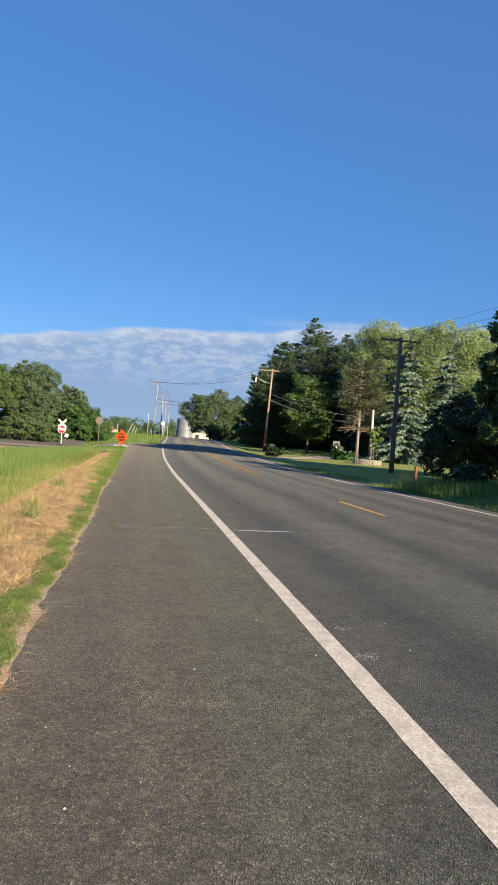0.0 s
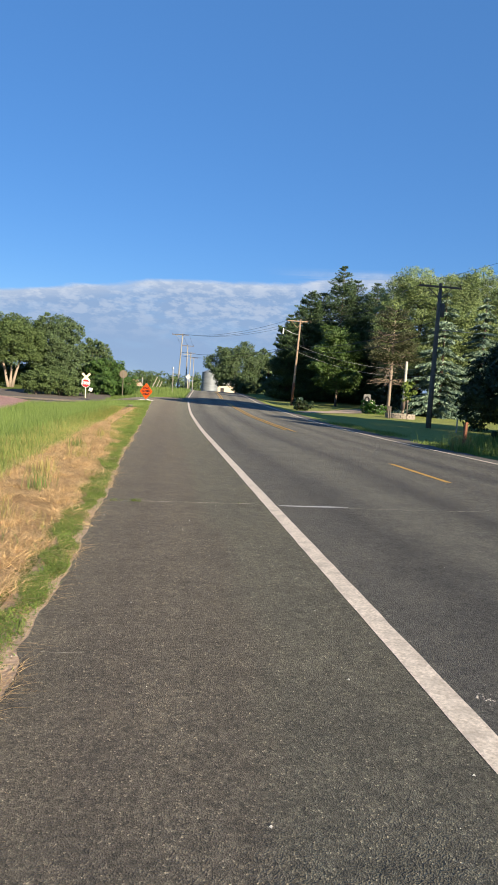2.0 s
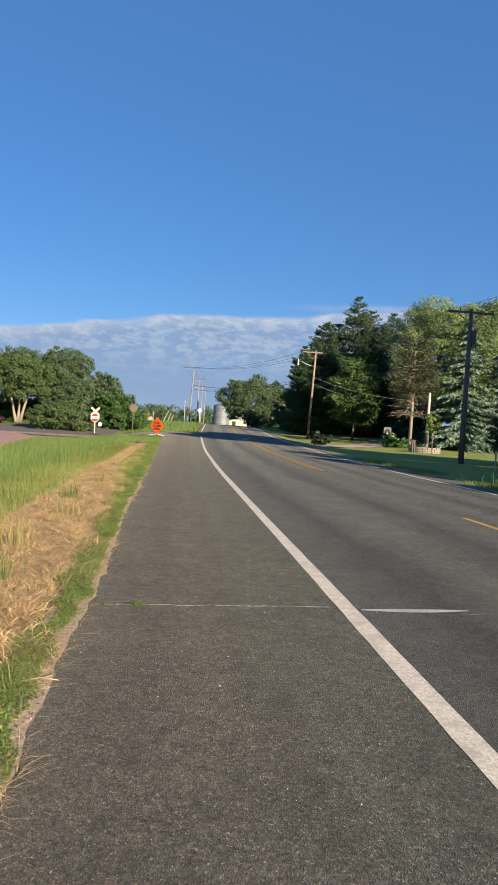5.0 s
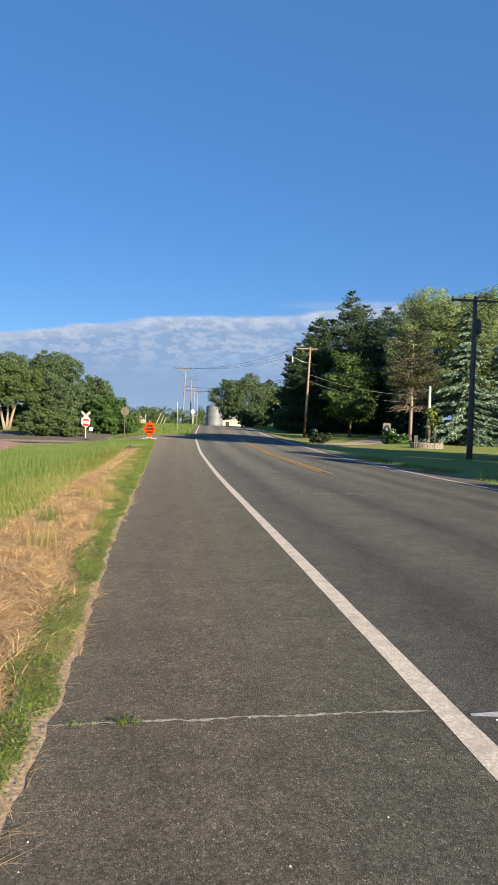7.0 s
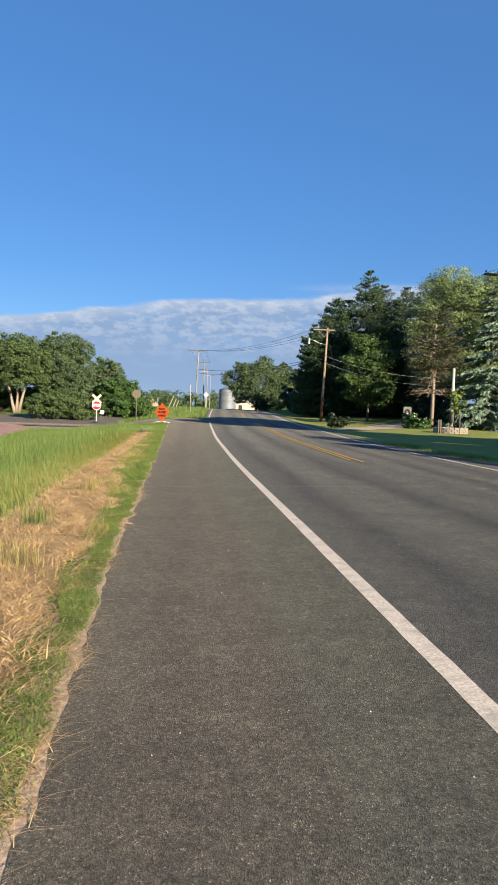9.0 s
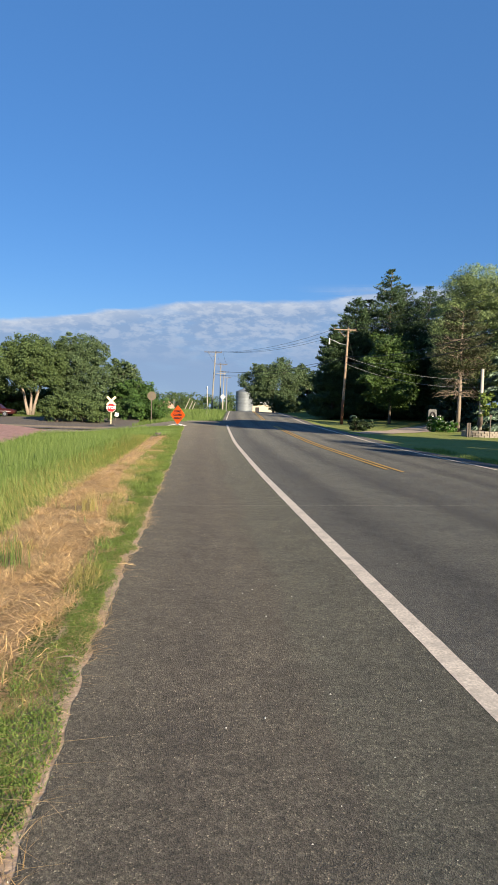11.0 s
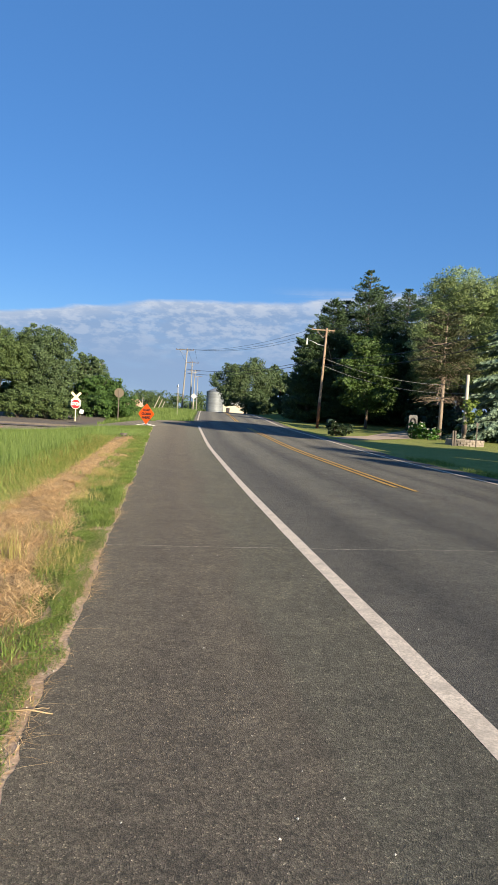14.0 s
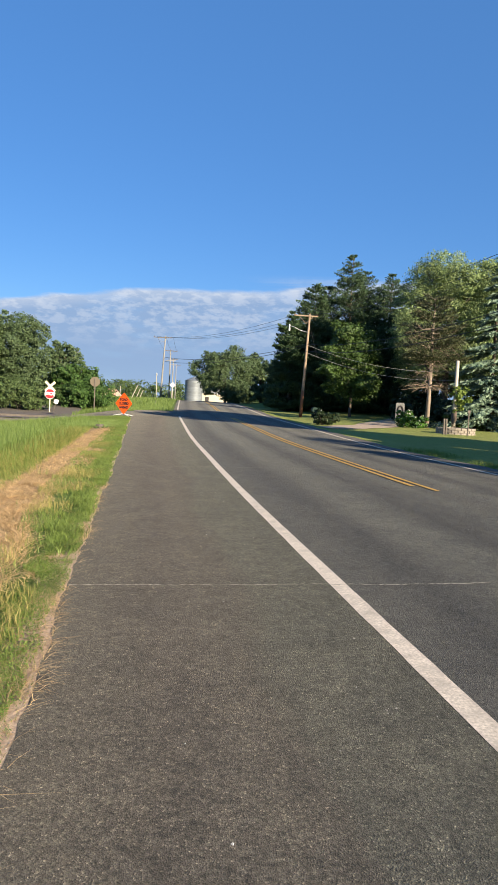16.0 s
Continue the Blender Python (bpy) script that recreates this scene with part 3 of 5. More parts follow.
def pine(name, x, y, height, radius, leaf, label, seed, group="", crown_from=0.25, count=14000, size=0.2, bark=None, bare=0, trunk_r=0.24, taper=0.75, gap=0.62):
    """A pine: straight stem, whorls of upswept boughs set with tufts, a pointed top."""
    r = rng_of(seed)
    e = thing(name, (x, y, gz(x, y) - 0.1), label, "tree", group)
    bm = bmesh.new()
    tube(bm, [(0, 0, 0), (0.08, 0.03, height * 0.35), (0.02, 0, height * 0.7), (0.1, 0, height * 0.99)], [trunk_r, trunk_r * 0.8, trunk_r * 0.5, 0.02], 9)
    cs, us = [], []
    tiers = int(height * (1 - crown_from) / gap)
    boughs = []
    for t in range(tiers):
        f = (t + 0.6 * r.random()) / tiers
        u = crown_from + (1 - crown_from) * f
        shape = min((1 - f) ** taper * 1.12, 1.0) * (0.84 + 0.28 * r.random())
        for b in range(9 if f < 0.85 else 6):
            ln = max(radius * shape * (0.66 + 0.45 * r.random()), 0.3)
            boughs.append((u * height, r.random() * 6.283, ln, ln * (0.08 + 0.34 * f + 0.07 * r.normal())))
    total = sum(ln ** 1.4 + 0.25 for _, _, ln, _ in boughs)
    for z, a, ln, lift in boughs:
        d = np.array([math.cos(a), math.sin(a), 0.0])
        side = np.array([-d[1], d[0], 0.0])
        tube(bm, [(0, 0, z), tuple(d * ln * 0.5 + np.array([0, 0, z + lift * 0.35])), tuple(d * ln + np.array([0, 0, z + lift]))], [0.04, 0.024, 0.008], 4, False)
        k = max(int(count * (ln ** 1.4 + 0.25) / total), 24)
        g = 0.18 + 0.86 * r.random((k, 1)) ** 0.75
        wide = (0.1 + 0.17 * ln) * np.sin(np.clip(g, 0, 1) * 2.6)
        p = d * ln * g + np.array([0, 0, z]) + np.array([0, 0, lift]) * g ** 1.5
        twig = np.round(r.normal(size=(k, 1)) * 2.2) / 2.2
        p = p + side * twig * wide + r.normal(size=(k, 3)) * np.array([0.09, 0.09, 0.06 + 0.02 * ln])
        o = d * 0.7 + side * np.sign(twig) * 0.45 + np.array([0, 0, 0.45]) + r.normal(size=(k, 3)) * 0.45
        cs.append(p), us.append(o / np.linalg.norm(o, axis=1, keepdims=True))
    dead = bmesh.new()
    for b in range(bare):
        u = crown_from * (0.55 + 0.95 * r.random())
        a, ln = r.random() * 6.283, radius * (0.5 + 0.5 * r.random())
        tube(dead, [(0, 0, u * height), (math.cos(a) * ln * 0.6, math.sin(a) * ln * 0.6, u * height + 0.15 * ln * r.normal()), (math.cos(a) * ln, math.sin(a) * ln, u * height + 0.2 * ln * r.normal() - 0.1 * ln)], [0.034, 0.022, 0.008], 5, False)
        for g in range(4):
            f = 0.35 + 0.18 * g
            da = a + r.normal() * 0.5
            tube(dead, [(math.cos(a) * ln * f, math.sin(a) * ln * f, u * height + 0.06 * ln), (math.cos(a) * ln * f + math.cos(da) * 0.5, math.sin(a) * ln * f + math.sin(da) * 0.5, u * height - 0.15)], [0.011, 0.004], 4, False)
    part("trunk", bm, bark or M_BARK, e, smooth=True)
    if bare:
        part("dead_branches", dead, M_TWIG, e, "bare dead grey-brown branches")
    else:
        dead.free()
    c, o = np.concatenate(cs), np.concatenate(us)
    w = np.cross(o, unit(r, len(o)))
    w /= np.linalg.norm(w, axis=1, keepdims=True) + 1e-9
    sz = size * (0.65 + 0.7 * r.random((len(o), 1)))
    quads("crown", c, o * sz * 1.35, w * sz * 0.42, leaf, e)
    return e


def bush(name, x, y, height, radius, leaf, label, seed, count=2500, size=0.1, flowers=0, group=""):
    r = rng_of(seed)
    e = thing(name, (x, y, gz(x, y) - 0.03), label, "shrub", group)
    lobes = [((r.normal() * radius * 0.4, r.normal() * radius * 0.4, height * (0.35 + 0.25 * r.random())), (radius * 0.6, radius * 0.6, height * 0.42)) for _ in range(6)]
    bm = bmesh.new()
    for k in range(5):
        a = k * 1.3
        tube(bm, [(0, 0, 0), (math.cos(a) * radius * 0.5, math.sin(a) * radius * 0.5, height * 0.6)], [0.03, 0.008], 5)
    part("stems", bm, M_BARK, e)
    c, u, v = lobes_leaves(r, lobes, count, size, shell=0.5)
    c[:, 2] = np.maximum(c[:, 2], 0.03)
    quads("foliage", c, u, v, leaf, e)
    if flowers:
        k = r.integers(0, len(c), flowers)
        quads("blossom", c[k] * 1.06, unit(r, flowers) * 0.06, unit(r, flowers) * 0.06, L_FLOWER, e)
    return e


def blades(name, xs, ys, height, width, material, label, lean=0.35, flat=0.0, seed=1, parent=None, bendy=0.5, lay=0.0, zf=None):
    """Grass: three-sided tapering blades that lean and bend. kind stuff."""
    r = rng_of(seed)
    k = len(xs)
    z = (zf or ground_z)(xs, ys)
    a = r.random(k) * 6.283
    if lay:
        a = 2.2 * np.sin(xs * 2.9 + 1.3 * ys) + 1.8 * np.sin(ys * 2.1 - xs * 3.7 + 1.0) + 1.3 * np.sin(ys * 5.3 + 0.4) + r.normal(0, lay, k)
    h = height * (0.55 + 0.8 * r.random(k))
    ln = lean * (0.3 + r.random(k)) * h
    up = h * (1 - flat)
    dx, dy = np.cos(a) * (ln + h * flat), np.sin(a) * (ln + h * flat)
    b = r.random(k) * 6.283
    wx, wy = np.cos(b) * width / 2, np.sin(b) * width / 2
    p0 = np.stack([xs - wx, ys - wy, z], 1)
    p1 = np.stack([xs + wx, ys + wy, z], 1)
    m0 = np.stack([xs + dx * (1 - bendy) * 0.6 - wx * 0.7, ys + dy * (1 - bendy) * 0.6 - wy * 0.7, z + up * 0.6 + 0.01], 1)
    m1 = np.stack([xs + dx * (1 - bendy) * 0.6 + wx * 0.7, ys + dy * (1 - bendy) * 0.6 + wy * 0.7, z + up * 0.6 + 0.01], 1)
    tip = np.stack([xs + dx, ys + dy, z + up + 0.01], 1)
    co = np.stack([p0, p1, m1, m0, tip], 1).reshape(-1, 3)
    i = np.arange(k) * 5
    f = np.concatenate([np.stack([i, i + 1, i + 2], 1), np.stack([i, i + 2, i + 3], 1), np.stack([i + 3, i + 2, i + 4], 1)])
    ob = link_mesh(name, co, f, material)
    return tagged(ob, label, "grass", kind="stuff")


def scatter(seed, k, x0, x1, y0, y1, near=2.0):
    """Plan points, denser towards small y."""
    r = rng_of(seed)
    u = r.random(k)
    y = y0 + (y1 - y0) * u ** near
    return x0 + (x1 - x0) * r.random(k), y


# ---- right side: trees ----
broad_tree("maple_tree", 23.4, 94.0, 12.2, 4.2, L_MAPLE, M_BARK, "green maple with bright sunlit leaves beside the drive", 21, 34000, 0.13, 0.05, 15, 0.17, lobe=(0.22, 0.19), flat=0.7)
for k, (x, y, h, w, tp) in enumerate(((18.6, 106, 13.2, 3.6, 0.55), (21.8, 107, 17.0, 4.8, 0.6), (26.6, 107, 21.2, 6.2, 0.7), (31.5, 105, 18.6, 5.6, 0.6), (24.2, 110, 17.2, 4.6, 0.6), (29.4, 109, 19.2, 5.4, 0.6))):
    pine("white_pine", x, y, h, w, L_PINE, "tall dark green white pine in a row", 31 + k, "pines behind the drive", 0.02, 52000 if k < 4 else 30000, 0.125, taper=tp, gap=0.5)
for k, (x, y, h, w) in enumerate(((33.6, 91, 19.6, 7.2), (40.4, 88, 20.4, 7.8), (49, 92, 20.4, 7.0))):
    broad_tree("silver_maple", x, y, h, w, L_SILVER, M_BARK, "large pale green silver maple with sunlit top", 41 + k, 105000 if k < 2 else 24000, 0.105 if k < 2 else 0.2, 0.06, 34, 0.45, lobe=(0.23, 0.16), group="silver maples", flat=0.8)
for k, (x, y, h, w) in enumerate(((29.1, 72.0, 13.9, 4.0), (34.2, 73.4, 13.9, 3.9), (38.4, 71.6, 13.4, 3.6))):
    spruce("blue_spruce", x, y, h, w, L_SPRUCE, "blue-green spruce with drooping layered boughs", 51 + k, "spruces by the lawn", droop=0.3, tiers=19, dense=1.35)
pine("scots_pine", 23.9, 73.0, 11.4, 2.9, L_SCOTS, "sparse brownish pine with bare lower branches and pale trunk", 61, "", 0.5, 13000, 0.09, M_PALEBARK, 84, 0.2, 0.42, 0.46)
broad_tree("shade_tree", 23.0, 37.6, 11.6, 3.1, L_OAK, M_BARK, "tall dark leafy tree that shades lawn and road", 71, 30000, 0.16, 0.06, 16, 0.35)
for k, (x, y, h, w) in enumerate(((22.6, 43.5, 5.4, 3.7), (25.4, 40.5, 5.8, 3.4))):
    broad_tree("yew_tree", x, y, h, w, L_DARK, M_BARK, "dense dark evergreen reaching to the ground", 75 + k, 18000, 0.12, 0.0, 12, 0.2)
# unseen trees added right of the view, sized for their shadows on road and lawn
for k, (x, y, h, w, c) in enumerate(((28.6, 34.4, 17.6, 3.9, 0.55), (28.6, 28, 18.0, 4.8, 0.55), (26.5, 14.0, 11.4, 4.4, 0.05), (26.8, 8.5, 11.0, 3.2, 0.05), (26.6, 20.5, 11.4, 4.4, 0.05), (25.9, 2.6, 9.7, 4.0, 0.05), (25.9, -3.6, 9.3, 4.0, 0.05))):
    broad_tree("shade_tree", x, y, h, w, L_OAK, M_BARK, "tall dark leafy tree that shades lawn and road", 81 + k, 14000, 0.26, c, 14, 0.35)
broad_tree("roadside_tree", 15.2, 150, 11.4, 6.6, L_WILLOW, M_BARK, "spreading grey-green tree beside the road crest", 91, 38000, 0.16, 0.0, 17, 0.24, lobe=(0.2, 0.15))
broad_tree("roadside_tree", 23.0, 154, 9.8, 4.5, L_WILLOW, M_BARK, "spreading grey-green tree beside the road crest", 92, 9000, 0.24, 0.05, 10, 0.35)
for k, (x, y, h, w) in enumerate(((24, 124, 11, 4.4), (30, 118, 13, 5), (38, 112, 15, 5.5), (47, 110, 15, 6), (57, 106, 16, 6), (28, 140, 9, 4.5), (66, 98, 16, 6), (40, 76, 9, 4.5), (48, 74, 10, 5))):
    broad_tree("background_tree", x, y, h, w, L_OAK, M_BARK, "dark leafy tree behind the pines", 95 + k, 9000, 0.34, 0.0, 10, 0.35, group="trees behind the pines")
# bushes added below the pines; their dark leaves stand in for shade there
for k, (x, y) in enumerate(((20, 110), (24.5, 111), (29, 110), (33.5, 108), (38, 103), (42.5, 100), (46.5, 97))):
    bush("undergrowth", x, y, 3.6, 2.6, L_DARK, "added fill bush darkening the gaps below the trees", 141 + k, 2500, 0.26, group="undergrowth")

for k, (x, y, h) in enumerate(((16.4, 147.5, 3.6), (19.4, 148, 3.8), (22.4, 149, 4.0), (25.4, 149, 3.6))):
    bush("roadside_bush", x, y, h, 2.3, L_WILLOW, "grey-green bush below the spreading roadside tree", 156 + k, 4200, 0.15, group="bushes at the crest")
# more added bushes: close the bright gap under the maples with painted dark
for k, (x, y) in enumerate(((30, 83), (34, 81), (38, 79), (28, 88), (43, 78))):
    bush("undergrowth", x, y, 3.0, 2.4, L_DARK, "added fill bush darkening the gaps below the trees", 161 + k, 2200, 0.2, group="undergrowth")

# ---- left side: trees ----
for k, (x, y, h, w, leaf, st) in enumerate(((-20.9, 99, 9.7, 5.0, L_OAK, 3), (-15.8, 103, 10.7, 4.3, L_WILLOW, 1), (-10.6, 108, 7.6, 2.8, L_WILLOW, 1), (-30, 103, 10.0, 5.2, L_OAK, 1), (-38, 104, 10.4, 5.2, L_OAK, 1))):
    broad_tree("boxelder_tree", x, y, h, w, leaf, M_PALEBARK if k == 0 else M_BARK, "full green broadleaf tree behind the railway", 101 + k, (46000, 44000, 18000, 22000, 12000)[k], (0.12, 0.12, 0.12, 0.17, 0.2)[k], 0.0 if k else 0.3, 26, 0.36, st, group="trees behind the railway")
broad_tree("lilac_thicket", -8.4, 104, 4.7, 2.9, L_THICKET, M_BARK, "dense green thicket beside the crossing", 111, 22000, 0.11, 0.0, 16, 0.15, flat=0.9)
for k, (x, y) in enumerate(((-27, 109), (-20, 110), (-14, 110), (-34, 110), (-23, 108), (-17, 109))):
    bush("undergrowth", x, y, 3.2, 3.2, L_OAK, "added fill bush darkening the gaps below the trees", 151 + k, 2500, 0.28, group="undergrowth")


for k in range(8):
    x = -15.6 + 1.5 * k
    bush("hedge_bush", x, (89.0 if k < 4 else 95.0) + 0.6 * math.sin(k * 2.1), 2.9 + 0.6 * math.sin(k * 1.3), 1.9, L_OAK if k < 5 else L_THICKET, "leafy bush in the hedge behind the railway", 171 + k, 4600, 0.11, group="hedge behind the railway")


# ---- far woods ----
def far_woods():
    r = rng_of(7)
    lobes = []
    for k in range(170):
        x = -170 + 260 * r.random()
        y = 330 + 60 * r.random()
        h = 8 + 4 * r.random()
        lobes.append(((x, y, h * 0.5), (4 + 3 * r.random(), 4, h * 0.55)))
    ob = quads("far_woods", *lobes_leaves(r, lobes, 120000, 0.4), L_OAK)
    tagged(ob, "low line of green woods on the horizon", "woods", kind="stuff")


far_woods()


# ---- poles, signs ----
def crossarm(e, z, half, y=0.0, mtl=None, name="crossarm", tilt=0.0):
    bm = box(bmesh.new(), (-half, y - 0.17, z - 0.06), (half, y - 0.06, z + 0.06), bevel=0.01)
    arm = part(name, bm, mtl or M_WOODPOLE, e)
    return arm


def insulators(e, zs, half, y=-0.115, n=4):
    for k in range(n):
        x = -half * 0.94 + 2 * half * 0.94 * k / (n - 1)
        if abs(x) < 0.12:
            continue
        bm = tube(bmesh.new(), [(x, y, zs), (x, y, zs + 0.05), (x, y, zs + 0.07), (x, y, zs + 0.16)], [0.02, 0.02, 0.05, 0.035], 8)
        part("insulator", bm, M_INSUL, e, smooth=True)


def braces(e, z, x, drop, mtl):
    for s in (-1, 1):
        bm = tube(bmesh.new(), [(s * x, -0.12, z - 0.04), (0, -0.13, z - drop)], [0.025, 0.025], 6)
        part("brace", bm, mtl, e)


def utility_pole(x, y, top, label, mtl, r0=0.17, lean=(0.0, 0.0), arm=1.25, turn=0.0, foot=False, lamp=False, n_ins=4, second=0.0, group="utility poles"):
    z0 = gz(x, y)
    h = top - z0
    e = thing("utility_pole", (x, y, z0), label, "utility pole", group, turn)
    bm = tube(bmesh.new(), [(0, 0, -0.3), (lean[0] * 0.3, lean[1] * 0.3, h * 0.3), (lean[0] * 0.65, lean[1] * 0.65, h * 0.65), (lean[0], lean[1], h)], [r0, r0 * 0.9, r0 * 0.78, r0 * 0.62], 12)
    part("shaft", bm, mtl, e, smooth=True)
    if foot:
        part("treated_foot", tube(bmesh.new(), [(0, 0, 0), (lean[0] * 0.2, 0, h * 0.2), (lean[0] * 0.26, 0, h * 0.26)], [r0 * 1.04, r0 * 0.98, r0 * 0.955], 12), M_POLEBASE, e, "rust-brown creosoted foot", smooth=True)
    if arm:
        crossarm(e, h - 0.25, arm, lean[1], M_DARKPOLE if mtl is M_GREYPOLE else mtl)
        insulators(e, h - 0.19, arm, lean[1] - 0.115, n_ins)
        braces(e, h - 0.3, arm * 0.55, 0.75, mtl)
    if second:
        crossarm(e, h - second, arm * 0.8, lean[1], mtl)
    if lamp:
        bm = tube(bmesh.new(), [(0.3, -0.1, h * 0.82), (-0.6, -0.2, h * 0.835), (-1.2, -0.25, h * 0.86), (-1.75, -0.28, h * 0.872)], [0.035] * 4, 8)
        part("lamp_arm", bm, M_STEEL, e, "bent galvanised lamp arm", smooth=True)
        bm = tube(bmesh.new(), [(-1.75, -0.28, h * 0.82), (-1.75, -0.28, h * 0.835), (-1.75, -0.28, h * 0.85), (-1.75, -0.28, h * 0.885)], [0.09, 0.1, 0.07, 0.05], 12)
        part("lamp_head", bm, M_WHITEPAINT, e, "pale grey lamp head", smooth=True)
    return e


M_GREYPOLE = grained("silvery_pole_wood", (0.19, 0.18, 0.165), (0.3, 0.285, 0.26), 5.0, 0.9, stretch=(4, 4, 0.35))
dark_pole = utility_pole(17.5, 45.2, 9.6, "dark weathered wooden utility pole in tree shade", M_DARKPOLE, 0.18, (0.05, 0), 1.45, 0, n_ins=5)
part("transformer", tube(bmesh.new(), [(0.28, 0, 7.3), (0.28, 0, 7.35), (0.28, 0, 8.1), (0.28, 0, 8.18)], [0.1, 0.16, 0.16, 0.08], 10), M_DARKPOLE, dark_pole, "small dark grey canister", smooth=True)
utility_pole(16.2, 88.0, 11.6, "sunlit brown wooden utility pole with street lamp arm", M_WOODPOLE, 0.17, (0.42, 0), 1.28, 0, True, True, 3)
utility_pole(2.35, 133, 12.5, "pale grey utility pole leaning on the grass bank", M_GREYPOLE, 0.16, (0.42, 0), 1.55, -6, n_ins=3)
utility_pole(4.6, 158, 12.2, "grey wooden utility pole beyond the crest", M_GREYPOLE, 0.16, (-0.1, 0), 1.3, 0, second=2.2)
utility_pole(6.3, 190, 12.5, "grey wooden utility pole beyond the crest", M_GREYPOLE, 0.16, (0.1, 0), 1.3, 0, second=1.6)
utility_pole(8.6, 225, 13.0, "grey wooden utility pole beyond the crest", M_GREYPOLE, 0.16, (0, 0), 1.3, 0)


def cut_pole():
    e = thing("wooden_post", (23.2, 66.4, gz(23.2, 66.4)), "pale cut-off wooden pole standing on the lawn", "post")
    h = 5.85 - gz(23.2, 66.4)
    part("shaft", tube(bmesh.new(), [(0, 0, -0.1), (0.03, 0, h * 0.5), (0.05, 0, h)], [0.16, 0.14, 0.12], 12), M_PALEWOOD, e, smooth=True)
    part("collar", tube(bmesh.new(), [(0, -0.05, 0.1), (-0.02, -0.06, 0.9), (0.02, -0.05, 1.7)], [0.26, 0.22, 0.19], 10), M_BARK, e, "climbing vine stem", smooth=True)
    r = rng_of(17)
    c, u, v = lobes_leaves(r, [((0.35, -0.35, h - 2.6), (0.75, 0.6, 0.75)), ((0.1, -0.3, h - 3.3), (0.5, 0.45, 0.6))], 900, 0.13)
    quads("vine_leaves", c, u, v, L_VERGE, e)


cut_pole()


def wires(name, a, b, sag, label, rad=0.014, k=14, mtl=None):
    a, b = Vector(a), Vector(b)
    pts = []
    for i in range(k + 1):
        u = i / k
        p = a.lerp(b, u)
        p.z -= sag * 4 * u * (1 - u)
        pts.append(tuple(p))
    ob = part(name, tube(bmesh.new(), pts, [rad] * (k + 1), 5), mtl or M_CABLE)
    return tagged(ob, label, "cable", "overhead wires")


M_INSULATED = plain("grey_cable_sheath", (0.4, 0.4, 0.38), 0.6)
for dx in (-1.2, 0.1, 1.2):
    wires("overhead_wire", (16.5 + dx, 87.9, 11.5), (2.75 + dx * 1.1, 133, 12.4), 1.0, "thin dark overhead power line sagging between poles", 0.016)
    wires("overhead_wire", (17.55 + dx, 45.1, 9.5), (16.5 + dx, 87.9, 11.5), 0.7, "thin dark overhead power line sagging between poles")
    wires("overhead_wire", (17.55 + dx, 45.1, 9.5), (19.5 + dx, -6, 9.5), 0.7, "thin dark overhead power line sagging between poles", 0.008)
    wires("overhead_wire", (2.75 + dx * 1.1, 133, 12.4), (4.6 + dx, 158, 12.1), 0.4, "thin dark overhead power line sagging between poles", 0.016)
for dz in (0, 0.7):
    wires("overhead_wire", (16.5, 87.9, 8.4 - dz * 0.3), (2.8, 133, 9.0 - dz), 0.9, "thin dark overhead cable between poles", 0.028)
    wires("overhead_wire", (17.5, 45.1, 7.2 - dz), (16.5, 87.9, 8.4 - dz), 0.8, "thin dark overhead cable between poles", 0.022)
wires("service_wire", (16.6, 88, 8.3), (33, 80, 6.4), 1.2, "pale service cable running into the trees", 0.012, mtl=M_INSULATED)
wires("service_wire", (16.6, 88, 7.5), (33, 79, 5.6), 1.3, "pale service cable running into the trees", 0.012, mtl=M_INSULATED)
wires("service_wire", (17.5, 45.2, 6.6), (40, 41, 6.9), 0.3, "pale service cable running from the dark pole", 0.02, mtl=M_INSULATED)
wires("guy_wire", (16.55, 88, 10.8), (17.6, 87.7, 7.0), 0.0, "slack wire beside the pole", 0.015)


def octagon(r, z):
    return [(r * math.cos(math.pi / 8 + k * math.pi / 4), z + r * math.sin(math.pi / 8 + k * math.pi / 4)) for k in range(8)]


def lettering(text, size, m, material, parent, name="lettering"):
    c = bpy.data.curves.new("letters", "FONT")
    c.body, c.size, c.align_x, c.align_y, c.extrude, c.offset = text, size, "CENTER", "CENTER", 0.002, size * 0.055
    tmp = bpy.data.objects.new("letters", c)
    scene.collection.objects.link(tmp)
    me = bpy.data.meshes.new_from_object(tmp.evaluated_get(bpy.context.evaluated_depsgraph_get()))
    bpy.data.objects.remove(tmp)
    me.transform(m @ pose(0, 0, 0, 90, 0, 0))
    me.materials.clear()
    me.materials.append(material)
    ob = new(name, me)
    ob.parent = parent
    return ob


